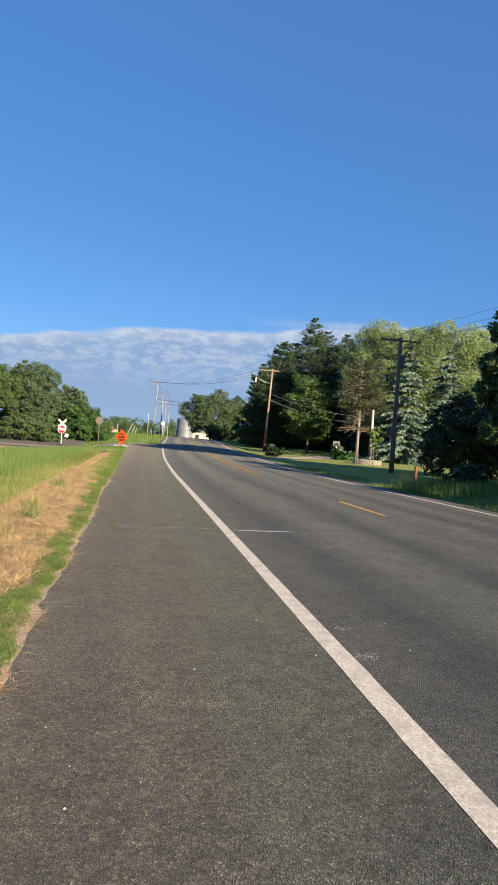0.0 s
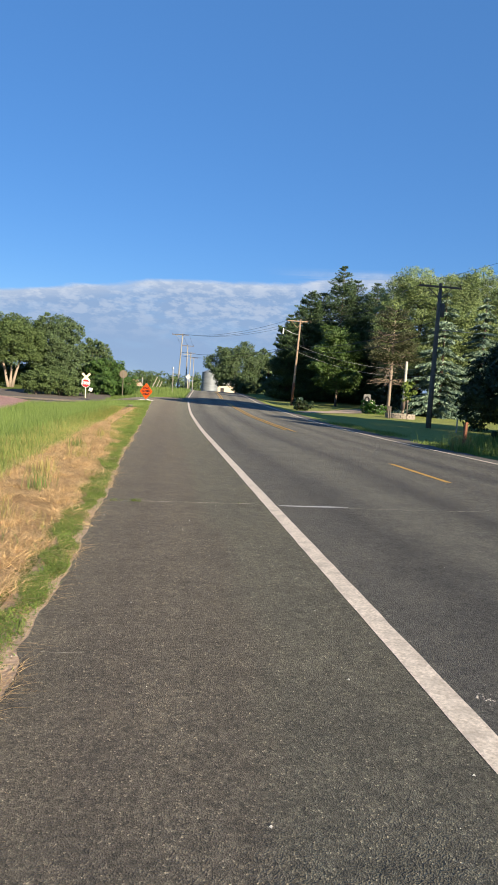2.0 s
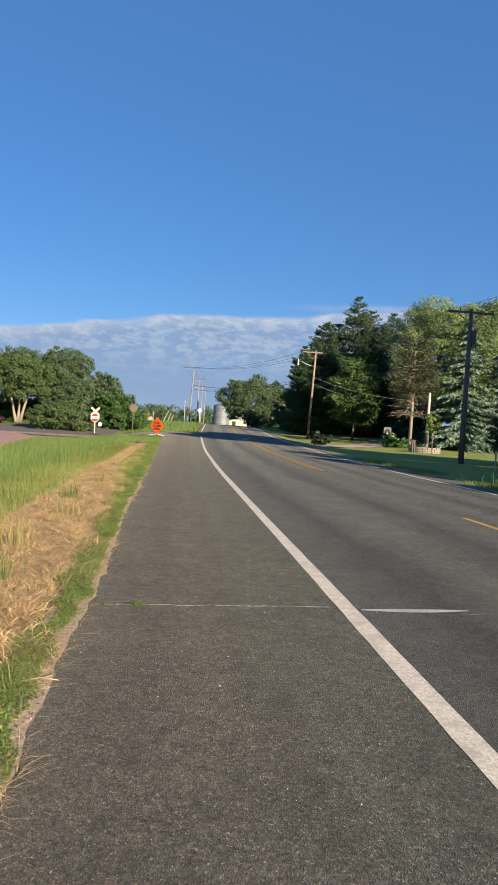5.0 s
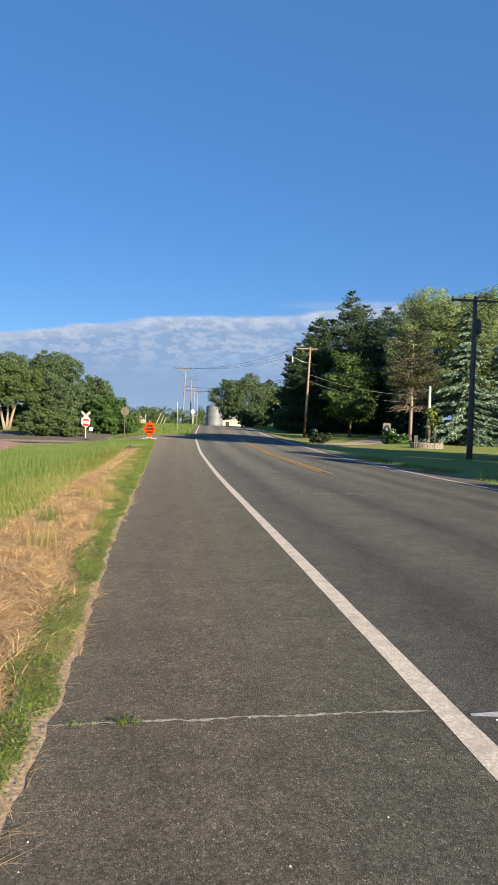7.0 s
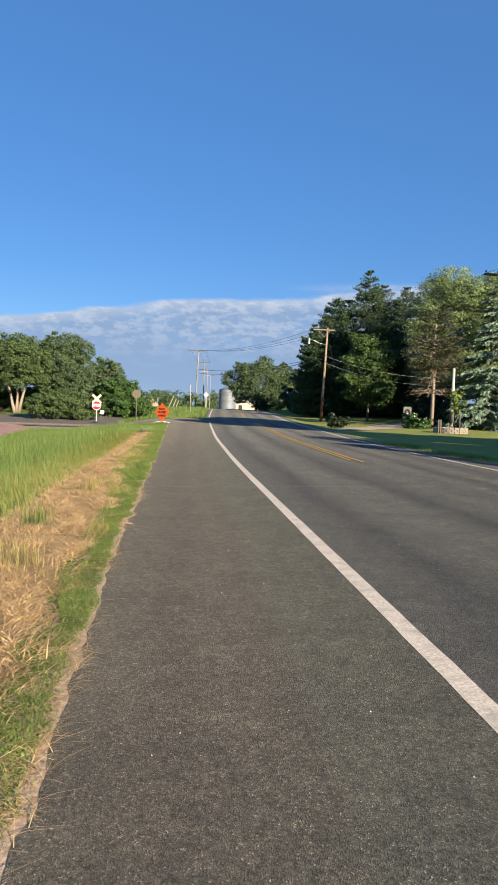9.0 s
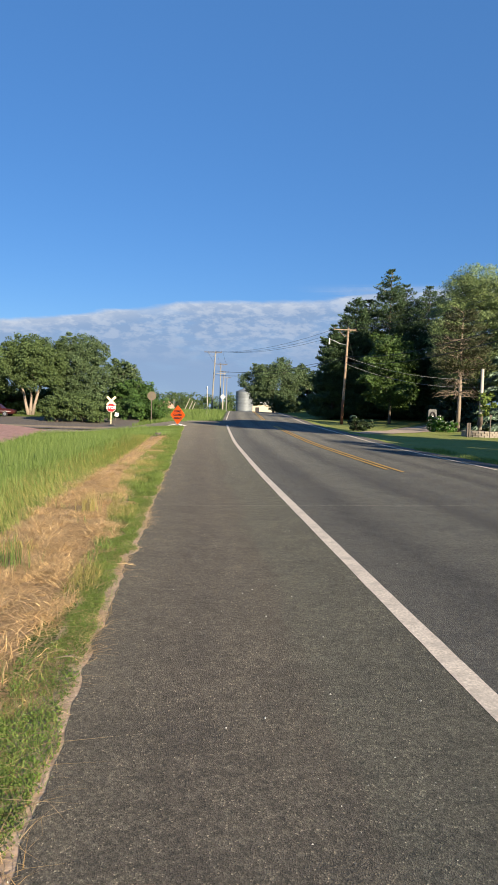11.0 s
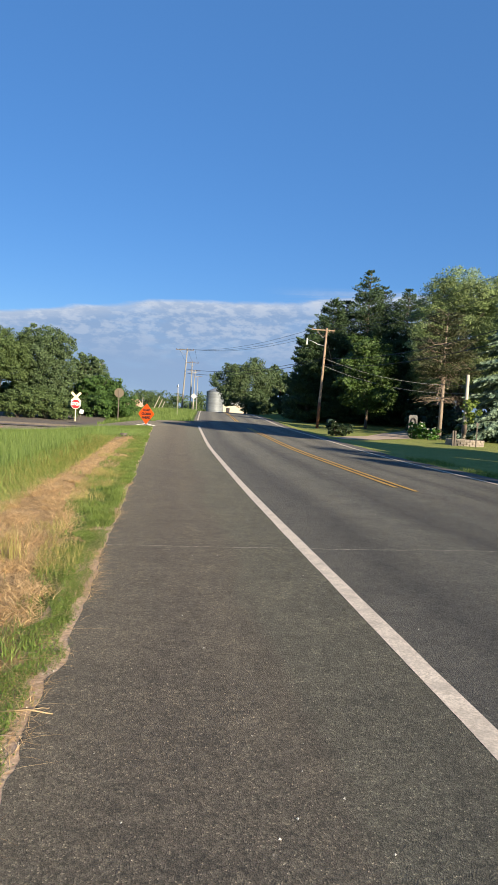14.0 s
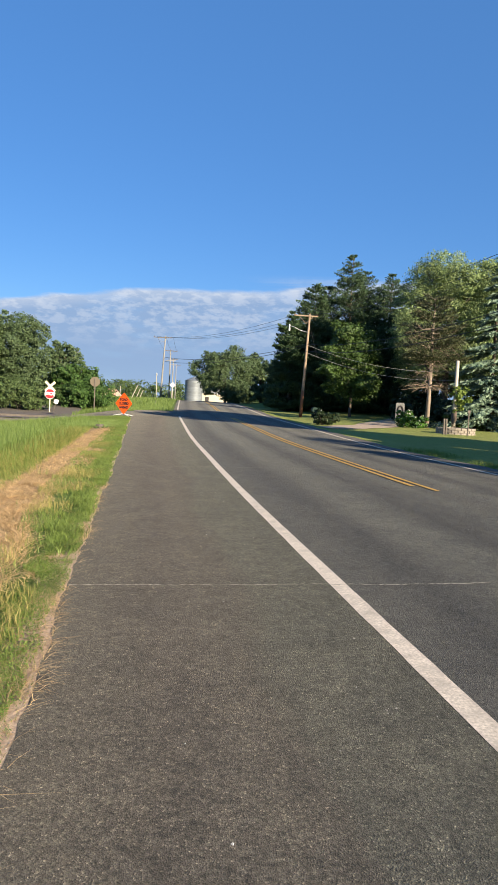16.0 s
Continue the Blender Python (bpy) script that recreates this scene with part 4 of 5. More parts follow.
def crossbuck():
    x, y = -9.55, 88.0
    e = thing("railway_crossing_sign", (x, y, gz(x, y)), "white crossbuck over a red stop sign on a post", "road sign")
    part("post", box(bmesh.new(), (-0.05, -0.04, -0.05), (0.05, 0.04, 2.75), bevel=0.01), M_CREAMPAINT, e)
    for k, (a, yy) in enumerate(((45, -0.07), (-45, -0.1))):
        part("crossbuck_blade", box(bmesh.new(), (-0.66, -0.012, -0.125), (0.66, 0.012, 0.125), pose(0, yy, 2.58, 0, a, 0), 0.004), M_CREAMPAINT, e)
    part("stop_rim", plate(bmesh.new(), octagon(0.53, 1.84), -0.125, -0.105), M_WHITEPAINT, e, "white octagonal rim")
    part("stop_face", plate(bmesh.new(), octagon(0.49, 1.84), -0.135, -0.127), M_RED, e, "red octagonal stop face")
    lettering("STOP", 0.42, pose(0, -0.138, 1.84), M_WHITEPAINT, e)


crossbuck()


def orange_sign():
    x, y = -1.5, 64.0
    z0 = gz(x, y)
    e = thing("road_work_sign", (x, y, z0), "orange diamond fabric warning sign on a folding stand", "road sign", turn=-36)
    d, zc = 0.71, 0.86
    part("panel", plate(bmesh.new(), [(0.03, zc - d), (d - 0.03, zc - 0.04), (d - 0.03, zc + 0.04), (0.03, zc + d), (-0.03, zc + d), (0.03 - d, zc + 0.04), (0.03 - d, zc - 0.04), (-0.03, zc - d)], -0.03, -0.02), M_ORANGE, e)
    part("mast", box(bmesh.new(), (-0.02, -0.015, 0.1), (0.02, 0.015, zc + d), bevel=0.004), M_STEEL, e)
    for s in (-1, 1):
        for f in (-1, 1):
            part("leg", tube(bmesh.new(), [(s * 0.08, f * 0.03, 0.16), (s * 0.66, f * 0.3, 0.03)], [0.022, 0.022], 6), M_WHITEPAINT, e)
        part("spring", tube(bmesh.new(), [(s * 0.06, 0, 0.08), (s * 0.06, 0, 0.3)], [0.03, 0.03], 8), M_STEEL, e)
    for k, w in enumerate(("ROAD", "CLOSED", "AHEAD")):
        lettering(w, 0.225, pose(0, -0.036, zc + 0.26 - 0.26 * k), M_BLACK, e)


orange_sign()


def sign_back():
    x, y = -4.4, 77.0
    e = thing("stop_sign", (x, y, gz(x, y)), "back of an octagonal sign on a dark post", "road sign", turn=4)
    part("post", box(bmesh.new(), (-0.04, -0.03, -0.05), (0.04, 0.03, 3.5), bevel=0.008), M_DARKPOLE, e)
    part("panel", plate(bmesh.new(), octagon(0.44, 3.2), 0.035, 0.045), plain("dull_brown_metal", (0.13, 0.105, 0.07), 0.7), e)


sign_back()


def small_signs():
    x, y = 4.0, 125.0
    e = thing("diamond_sign", (x, y, gz(x, y)), "pale back of a diamond sign on the bank", "road sign")
    h = 4.25 - gz(x, y)
    part("post", box(bmesh.new(), (-0.05, -0.04, -0.05), (0.05, 0.04, h + 0.2), bevel=0.008), M_PALEWOOD, e)
    part("panel", plate(bmesh.new(), [(0, h - 0.5), (0.5, h), (0, h + 0.5), (-0.5, h)], -0.06, -0.045), M_STEEL, e)
    x, y = 1.05, 93.0
    e = thing("marker_post", (x, y, gz(x, y)), "thin pale marker post with a small top on the bank", "post")
    h = 4.4 - gz(x, y)
    part("shaft", tube(bmesh.new(), [(0, 0, -0.1), (0.02, 0, h * 0.5), (-0.05, 0, h)], [0.05, 0.045, 0.04], 8), M_PALEWOOD, e)
    part("cap", tube(bmesh.new(), [(-0.05, 0, h), (-0.05, 0, h + 0.12), (-0.05, 0, h + 0.28)], [0.09, 0.1, 0.05], 8), M_STEEL, e)
    x, y = -9.05, 89.0
    e = thing("notice_sign", (x, y, gz(x, y)), "small tilted white sign on a thin post", "road sign")
    part("post", tube(bmesh.new(), [(-0.25, 0, -0.05), (0, 0, 1.05)], [0.025, 0.025], 6), M_DARKPOLE, e)
    part("panel", plate(bmesh.new(), [(-0.26, 0.86), (0.16, 0.78), (0.26, 1.2), (-0.16, 1.28)], -0.045, -0.03), M_WHITEPAINT, e)
    for k, (px, py, h, ln) in enumerate(((-2.2, 118, 2.0, 0.9), (-1.6, 121, 1.6, 0.7), (-1.1, 124, 1.4, 0.6), (-5.5, 112, 1.8, 0.0), (-8.5, 116, 1.9, 0.05), (-4.2, 130, 1.9, 0.0))):
        e = thing("fence_stake", (px, py, gz(px, py)), "thin leaning pale wooden stake on the bank", "post", "stakes on the bank")
        part("shaft", tube(bmesh.new(), [(0, 0, -0.1), (ln, 0, h)], [0.06, 0.05], 7), M_PALEWOOD, e)
    x, y = 10.48, 24.3
    e = thing("marker_post", (x, y, gz(x, y)), "short red-brown wooden post in the roadside weeds", "post")
    part("shaft", box(bmesh.new(), (-0.055, -0.05, -0.1), (0.05, 0.05, 1.05 - gz(x, y)), pose(0, 0, 0, 0, 3, 10), 0.012), M_POLEBASE, e)
    x, y = 16.8, 39.2
    e = thing("fence_post", (x, y, gz(x, y)), "thin pale stake in the shaded lawn", "post")
    part("shaft", box(bmesh.new(), (-0.035, -0.03, -0.1), (0.035, 0.03, 0.85), bevel=0.01), M_PALEWOOD, e)


small_signs()


def culvert():
    x, y = -2.2, 50.5
    e = thing("culvert_pipe", (x, y, gz(x, y)), "short dark culvert pipe end in dry grass", "pipe")
    part("barrel", tube(bmesh.new(), [(-0.16, 0, 0.08), (0.16, 0, 0.09)], [0.1, 0.1], 14), M_DARKPOLE, e, smooth=True)
    part("collar", tube(bmesh.new(), [(0.14, 0, 0.09), (0.18, 0, 0.09)], [0.12, 0.12], 14), M_DARKPOLE, e)


culvert()


# ---- yard on the right ----
def yard():
    def drive_x(y):
        c = float(np.interp(y, [64, 68, 71, 79, 88, 96], [13.2, 16.2, 18.8, 22.4, 27.0, 31.0]))
        return np.linspace(c - 2.0, c + 2.2, 8)

    drive = grid_mesh("driveway", drive_x, np.arange(64, 97, 0.5), lambda x, y: ground_z(x, y) + 0.05, M_DRIVE)
    tagged(drive, "pale gravel driveway leading under the trees", "driveway", kind="structure")
    lawn = grid_mesh("lawn", lambda y: float(right_edge(y)) + np.linspace(0.4, 27, 30), np.concatenate([np.arange(27, 60, 0.75), np.arange(60, 112, 1.5)]), lambda x, y: ground_z(x, y) + 0.02, M_LAWN)
    tagged(lawn, "mown green lawn, sunlit between the tree shadows", "lawn", kind="structure")
    # planting bed edged with blocks
    cx, cy = 21.8, 63.0
    z0 = gz(cx, cy)
    bed = thing("planting_bed", (cx, cy, z0), "round raised bed edged with tan concrete blocks", "planting bed")
    part("soil", tube(bmesh.new(), [(0, 0, 0), (0, 0, 0.42)], [1.16, 1.12], 20), M_DIRT, bed)
    me = None
    for row in range(3):
        for k in range(20):
            a = 6.283 * (k + 0.5 * (row % 2)) / 20
            if me is None:
                bm = box(bmesh.new(), (-0.19, -0.14, 0), (0.19, 0.14, 0.165), bevel=0.015)
                ob = part("block", bm, M_CONCRETE, bed)
                me = ob.data
            else:
                ob = new("block", me)
                ob.parent = bed
            ob.matrix_basis = pose(math.cos(a) * 1.22, math.sin(a) * 1.22, row * 0.17 - 0.04, 0, 0, math.degrees(a) + 90)
    # twin dark stub posts and a thin stake in front of the bed
    for dx in (0, 0.17):
        e = thing("stub_post", (20.0 + dx, 61.0, gz(20, 61)), "short dark wooden stub post on the lawn", "post", "stub posts")
        part("shaft", box(bmesh.new(), (-0.055, -0.06, -0.1), (0.055, 0.06, 1.1), bevel=0.012), M_DARKPOLE, e)
    e = thing("garden_stake", (21.55, 60.6, gz(21.5, 60.6)), "thin dark stake with a small cross piece", "post")
    part("shaft", box(bmesh.new(), (-0.035, -0.03, -0.1), (0.035, 0.03, 1.75), bevel=0.006), M_DARKPOLE, e)
    part("cross_piece", box(bmesh.new(), (-0.1, -0.045, 1.55), (0.1, -0.032, 1.75), bevel=0.004), M_DARKPOLE, e)
    # ornamental board with a round wreath
    x, y = 22.0, 74.5
    e = thing("yard_ornament", (x, y, gz(x, y)), "upright grey board bearing a dark round ring", "ornament")
    part("board", plate(bmesh.new(), [(-0.4, 0.0), (0.4, 0), (0.4, 1.95), (0.3, 2.05), (-0.3, 2.05), (-0.4, 1.95)], -0.04, 0.04), grained("weathered_grey_board", (0.1, 0.1, 0.095), (0.17, 0.165, 0.155), 6.0, 0.9), e)
    bm = tube(bmesh.new(), [(math.cos(a) * 0.24, -0.09, 1.3 + math.sin(a) * 0.46) for a in np.linspace(0, 6.283, 25)], [0.07] * 25, 8)
    part("ring", bm, M_BLACK, e, "dark oval ring", smooth=True)
    part("hub", tube(bmesh.new(), [(0.0, -0.05, 1.3), (0.0, -0.12, 1.3)], [0.09, 0.06], 10), M_WHITEPAINT, e)
    # mailbox
    x, y = 15.7, 80.0
    e = thing("mailbox", (x, y, gz(x, y)), "dark green roadside box on a wooden post", "mailbox")
    part("post", box(bmesh.new(), (-0.06, -0.06, -0.1), (0.06, 0.06, 0.8), bevel=0.01), M_WOODPOLE, e)
    bm = plate(bmesh.new(), [(-0.28, 0.8), (0.28, 0.8), (0.28, 1.0)] + [(0.28 * math.cos(a), 1.0 + 0.2 * math.sin(a)) for a in np.linspace(0.3, 2.84, 7)] + [(-0.28, 1.0)], -0.35, 0.35)
    part("box", bm, plain("dark_green_metal", (0.02, 0.04, 0.03), 0.9), e)
    # the first bush takes the dark leaf colour in place of shade
    bush("flower_bush", 13.5, 68.5, 1.35, 0.95, L_DARK, "flowering bush beside the road with leaves darkened as shade", 201, 2600, 0.1, 40)
    bush("flower_bush", 21.0, 71.5, 1.5, 0.9, L_SHRUB, "green bush with pale yellow and white blossoms", 202, 2400, 0.09, 200)
    bush("flower_bush", 22.3, 71.0, 1.2, 0.7, L_SHRUB, "green bush with pale yellow and white blossoms", 203, 1800, 0.09, 160)
    bush("flower_bush", 26.0, 72.5, 1.4, 0.9, L_MAPLE, "leafy green bush at the foot of the spruces", 204, 2000, 0.1, 60)
    bush("flower_bush", 27.8, 72.0, 1.8, 0.9, L_MAPLE, "leafy green bush at the foot of the spruces", 205, 2000, 0.1, 120)
    bush("verge_shrub", 14.0, 27.5, 1.3, 0.9, L_DARK, "low dark green shrub at the verge", 206, 2600, 0.08)


yard()


# ---- railway side ----
def railway():
    def bx(y):
        return np.linspace(-45, -8.6 - (y - 36) * 0.115, 16)
    tagged(grid_mesh("ballast_bank", bx, np.arange(36, 69.1, 1.5), lambda x, y: ground_z(x, y) + 0.07 + 0.4 * sstep(0, 4.0, -8.6 - (y - 36) * 0.115 - x) + 0.05 * np.sin(x * 3 + y * 2.3), M_BALLAST),
           "pink crushed stone railway bed", "railway bed", kind="structure")
    tagged(grid_mesh("side_road", np.linspace(-70, 1.2, 40), np.linspace(SIDE_Y0, SIDE_Y1, 6), lambda x, y: np.where(x > -2.5, np.maximum(road_z(x, y) + 0.012, ground_z(x, y) + 0.05), ground_z(x, y) + 0.05), M_SHOULDER, True),
           "grey asphalt side road leading to the railway", "road", kind="structure")
    for k, yy in enumerate((79.0, 80.4)):
        bm = box(bmesh.new(), (-70, yy - 0.035, gz(-20, yy) - 0.1), (-8, yy + 0.035, gz(-20, yy) + 0.16))
        tagged(part("rail", bm, M_DARKPOLE), "dark steel rail at the crossing", "rail", "rails")
    tagged(grid_mesh("track_bed", np.linspace(-70, -6.8, 30), np.linspace(75, 95, 12), lambda x, y: ground_z(x, y) + 0.06 + 0.02 * np.sin(x * 2.2 + y), M_GRAVEL),
           "dark grey gravel bed under the rails", "railway bed", kind="structure")


railway()


def parked_car(x, y, turn, colour, label, long=4.5, tall=1.5):
    e = thing("parked_car", (x, y, gz(x, y)), label, "car", turn=turn)
    paint = plain("car_paint", colour, 0.3)
    h, L = tall, long / 2
    body = plate(bmesh.new(), [(-L, 0.35), (L, 0.35), (L, 0.75), (L * 0.92, 0.9), (L * 0.45, 0.98), (-L * 0.9, 1.0), (-L, 0.85)], -0.85, 0.85)
    bmesh.ops.bevel(body, geom=body.edges[:], offset=0.05, segments=2, affect="EDGES")
    part("body", body, paint, e, smooth=True)
    cabin = plate(bmesh.new(), [(-L * 0.85, 0.98), (L * 0.45, 0.98), (L * 0.12, h), (-L * 0.7, h)], -0.74, 0.74)
    part("cabin", cabin, paint, e)
    for s in (-1, 1):
        part("window", plate(bmesh.new(), [(-L * 0.74, 1.04), (L * 0.34, 1.04), (L * 0.08, h - 0.07), (-L * 0.64, h - 0.07)], s * 0.745, s * 0.755), M_BLACK, e, "dark side glass")
        for d in (-L * 0.62, L * 0.62):
            tyre = part("wheel", tube(bmesh.new(), [(d, s * 0.68, 0.33), (d, s * 0.88, 0.33)], [0.33, 0.33], 16), M_BLACK, e, "black tyre")
            part("rim", tube(bmesh.new(), [(d, s * 0.86, 0.33), (d, s * 0.89, 0.33)], [0.2, 0.18], 12), M_STEEL, tyre)


parked_car(-29.6, 95.5, 8, (0.6, 0.6, 0.6), "silver car parked below the trees")
parked_car(-24.4, 96.6, -6, (0.05, 0.012, 0.012), "dark red car parked below the trees")


def far_buildings():
    M_SILO = grained("dull_silo_steel", (0.15, 0.165, 0.175), (0.24, 0.26, 0.27), 1.2, 0.6, 0.3, stretch=(1, 1, 4))
    x, y = 14.6, 231.0
    z0 = gz(x, y)
    e = thing("grain_silo", (x, y, z0), "grey corrugated steel grain silo with a cone roof", "silo")
    H = 8.6 - z0
    for k in range(8):
        part("ring", tube(bmesh.new(), [(0, 0, H * k / 8), (0, 0, H * (k + 0.5) / 8), (0, 0, H * (k + 0.98) / 8)], [2.72, 2.77, 2.72], 28, False), M_SILO, e, smooth=True)
    part("roof", tube(bmesh.new(), [(0, 0, H), (0, 0, H + 1.0), (0, 0, H + 1.15)], [2.85, 0.5, 0.4], 28), M_SILO, e)
    x, y = 20.5, 233.0
    z0 = gz(x, y)
    e = thing("farm_building", (x, y, z0), "low cream-white farm building with a dark door", "building")
    M_CREAM = grained("cream_siding", (0.42, 0.36, 0.26), (0.56, 0.49, 0.37), 3.0, 0.8, stretch=(1, 1, 6))
    part("wall", box(bmesh.new(), (-3.6, 0, 0), (6.0, 5, 4.2)), M_CREAM, e)
    part("roof", plate(bmesh.new(), [(-4.0, 4.2), (6.4, 4.2), (6.2, 4.5), (1.2, 5.9), (-3.8, 4.5)], -0.3, 5.3), M_STEEL, e)
    part("door", box(bmesh.new(), (-2.1, -0.06, 0), (-0.9, 0.02, 3.2)), M_BLACK, e)
    for k, (x, y, w, h, c) in enumerate(((-24, 245, 9, 2.6, (0.5, 0.28, 0.2)), (-33, 240, 5, 3.0, (0.7, 0.64, 0.56)), (-10.6, 200, 7.5, 1.7, (0.6, 0.5, 0.42)))):
        e = thing("distant_house", (x, y, gz(x, y)), "small distant house with pale walls and pinkish roof", "house", "distant houses")
        part("wall", box(bmesh.new(), (-w / 2, 0, 0), (w / 2, 6, h)), grained("house_siding", tuple(v * 1.1 for v in c), tuple(min(v * 1.5, 0.8) for v in c), 2.0), e)
        part("roof", plate(bmesh.new(), [(-w / 2 - 0.4, h), (w / 2 + 0.4, h), (w / 2 - 1.2, h + 1.7), (-w / 2 + 1.2, h + 1.7)], -0.4, 6.4), grained("pink_shingle", (0.45, 0.26, 0.2), (0.6, 0.38, 0.3), 4.0), e)
        for d in (-w * 0.28, w * 0.05, w * 0.3):
            part("window", box(bmesh.new(), (d - 0.5, -0.05, 1.0), (d + 0.5, 0.02, 2.0)), M_BLACK, e)


far_buildings()


# ---- cracks and stones on the road ----
def crack(y, x0, x1, material, half, seed, label, lift=0.004):
    r = rng_of(seed)
    xs = np.arange(x0, x1, 0.03)
    yc = y + np.cumsum(r.normal(0, 0.005, len(xs))) + r.normal(0, 0.003, len(xs))
    yc -= np.linspace(0, yc[-1] - y, len(xs))
    hw = half * (0.25 + 1.3 * r.random(len(xs)) ** 1.5)
    if material is M_TAR:      # a smear: full in the middle, drawn out to a point
        yc, hw = y + 0.012 * np.sin(xs * 5), half * (0.1 + np.sin(np.linspace(0.25, 2.95, len(xs)))) * (0.9 + 0.2 * r.random(len(xs)))
    v = np.concatenate([np.stack([xs, yc - hw, road_z(xs, yc) + lift], 1), np.stack([xs, yc + hw, road_z(xs, yc) + lift], 1)])
    k = len(xs)
    i = np.arange(k - 1)
    return tagged(link_mesh("road_crack", v, np.stack([i, i + 1, i + k + 1, i + k], 1), material), label, "road crack", kind="structure")


crack(10.66, -0.5, 1.57, M_CRACK, 0.013, 1, "sandy crack across the asphalt shoulder")
crack(10.5, 2.6, 9.6, M_CRACK, 0.006, 2, "fine crack across the asphalt lanes")
crack(10.58, 1.78, 2.72, M_TAR, 0.045, 3, "pale sealant smear along a road crack", 0.005)
crack(22.9, -0.75, 9.6, M_CRACK, 0.008, 4, "fine crack across the asphalt")
crack(33.5, -0.85, 9.6, M_CRACK, 0.008, 5, "fine crack across the asphalt")
crack(5.55, -0.34, -0.1, M_CRACK, 0.004, 6, "short crack in the shoulder")


def pebbles():
    r = rng_of(5)
    k = 330
    x = np.concatenate([-0.4 + 2.0 * r.random(230), 1.8 + 6 * r.random(k - 230)])
    y = 0.5 + 30 * r.random(k)
    s = 0.003 + 0.006 * r.random(k) ** 3
    z = road_z(x, y)
    base = np.array([(1, 0, 0), (-0.5, 0.87, 0), (-0.5, -0.87, 0), (0, 0, 1.0)])
    ang = r.random(k) * 6.283
    co = np.stack([np.stack([x + s * (b[0] * np.cos(ang) - b[1] * np.sin(ang)), y + s * (b[0] * np.sin(ang) + b[1] * np.cos(ang)), z + s * b[2]], 1) for b in base], 1).reshape(-1, 3)
    i = np.arange(k) * 4
    f = np.concatenate([np.stack([i + a, i + b, i + 3], 1) for a, b in ((0, 1), (1, 2), (2, 0))])
    tagged(link_mesh("loose_gravel", co, f, plain("pale_stone", (0.6, 0.57, 0.52), 0.8)), "scattered pale grit on the asphalt", "gravel", kind="stuff")


pebbles()


def paint_scraps():
    """Clusters of pale crumbs on the lane beside the edge line."""
    r = rng_of(58)
    for cx, cy, w, k in ((1.88, 4.96, 0.06, 22), (1.86, 4.28, 0.08, 44), (2.24, 5.06, 0.12, 12), (3.3, 12.4, 0.06, 8), (2.9, 17.6, 0.06, 8), (1.25, 20.4, 0.04, 8)):
        bm = bmesh.new()
        for _ in range(k):
            x, y, s = cx + r.normal() * w * 0.5, cy + r.normal() * w * 0.6, 0.004 + 0.006 * r.random() ** 2
            a = r.random() * 6.283
            z = float(road_z(x, y))
            ring = [bm.verts.new((x + s * (0.7 + 0.5 * r.random()) * math.cos(a + j * 1.257), y + s * (0.7 + 0.5 * r.random()) * math.sin(a + j * 1.257), z)) for j in range(5)]
            top = bm.verts.new((x, y, z + s * 0.5))
            for j in range(5):
                bm.faces.new((ring[j], ring[(j + 1) % 5], top))
        tagged(part("paint_scraps", bm, M_SCRAP), "pale crumbs scattered on the asphalt lane", "debris", kind="stuff")


M_SCRAP = grained("pale_scraps", (0.26, 0.235, 0.2), (0.46, 0.42, 0.37), 30.0, 0.9)
paint_scraps()


def edge_crumbs():
    r = rng_of(55)
    k = 2600
    y = 1.5 + 26 * r.random(k) ** 1.2
    x = left_edge(y) - np.abs(r.normal(0.0, 0.05, k)) + 0.015
    s = 0.002 + 0.007 * r.random(k) ** 4
    z = ground_z(x, y) + 0.028 - 0.06 * (left_edge(y) - x)
    base = np.array([(1, 0, 0), (-0.5, 0.87, 0), (-0.5, -0.87, 0), (0.1, 0, 0.8)])
    ang = r.random(k) * 6.283
    co = np.stack([np.stack([x + s * (b[0] * np.cos(ang) - b[1] * np.sin(ang)), y + s * (b[0] * np.sin(ang) + b[1] * np.cos(ang)), z + s * b[2]], 1) for b in base], 1).reshape(-1, 3)
    i = np.arange(k) * 4
    f = np.concatenate([np.stack([i + a, i + b, i + 3], 1) for a, b in ((0, 1), (1, 2), (2, 0))])
    tagged(link_mesh("edge_gravel", co, f, leafy("mixed_grit", (0.16, 0.14, 0.12), (0.6, 0.5, 0.4), 0.0, 0.9)), "small stones and asphalt crumbs along the edge", "gravel", kind="stuff")


edge_crumbs()


def fallen_stalks():
    """Dry stalks blown from the mown swath onto the rim of the paving."""
    for k, (x, y, turn, long, mtl) in enumerate(((-0.72, 15.8, 8, 0.2, M_TWIG), (-0.66, 18.42, -4, 0.26, M_DRYSTALK), (-0.72, 18.14, 14, 0.18, M_TWIG), (-0.52, 9.0, 6, 0.2, M_DRYSTALK), (-0.5, 7.8, -12, 0.16, M_DRYSTALK))):
        e = thing("dry_stalk", (x, y, float(road_z(x, y)) + 0.004), "dry broken stalk lying on the crumbled edge", "twig", "stalks on the edge", turn)
        part("stem", tube(bmesh.new(), [(-long / 2, 0, 0), (0, 0.012, 0.012), (long / 2, -0.004, 0.001)], [0.005, 0.0045, 0.003], 6), mtl, e, smooth=True)
        part("side_shoot", tube(bmesh.new(), [(0.01, 0.012, 0.011), (long * 0.25, 0.04, 0.012), (long * 0.38, 0.05, 0.004)], [0.003, 0.0025, 0.0015], 5), mtl, e, smooth=True)


M_DRYSTALK = grained("dry_stalk_skin", (0.3, 0.21, 0.11), (0.5, 0.37, 0.21), 20.0, 0.8)
fallen_stalks()

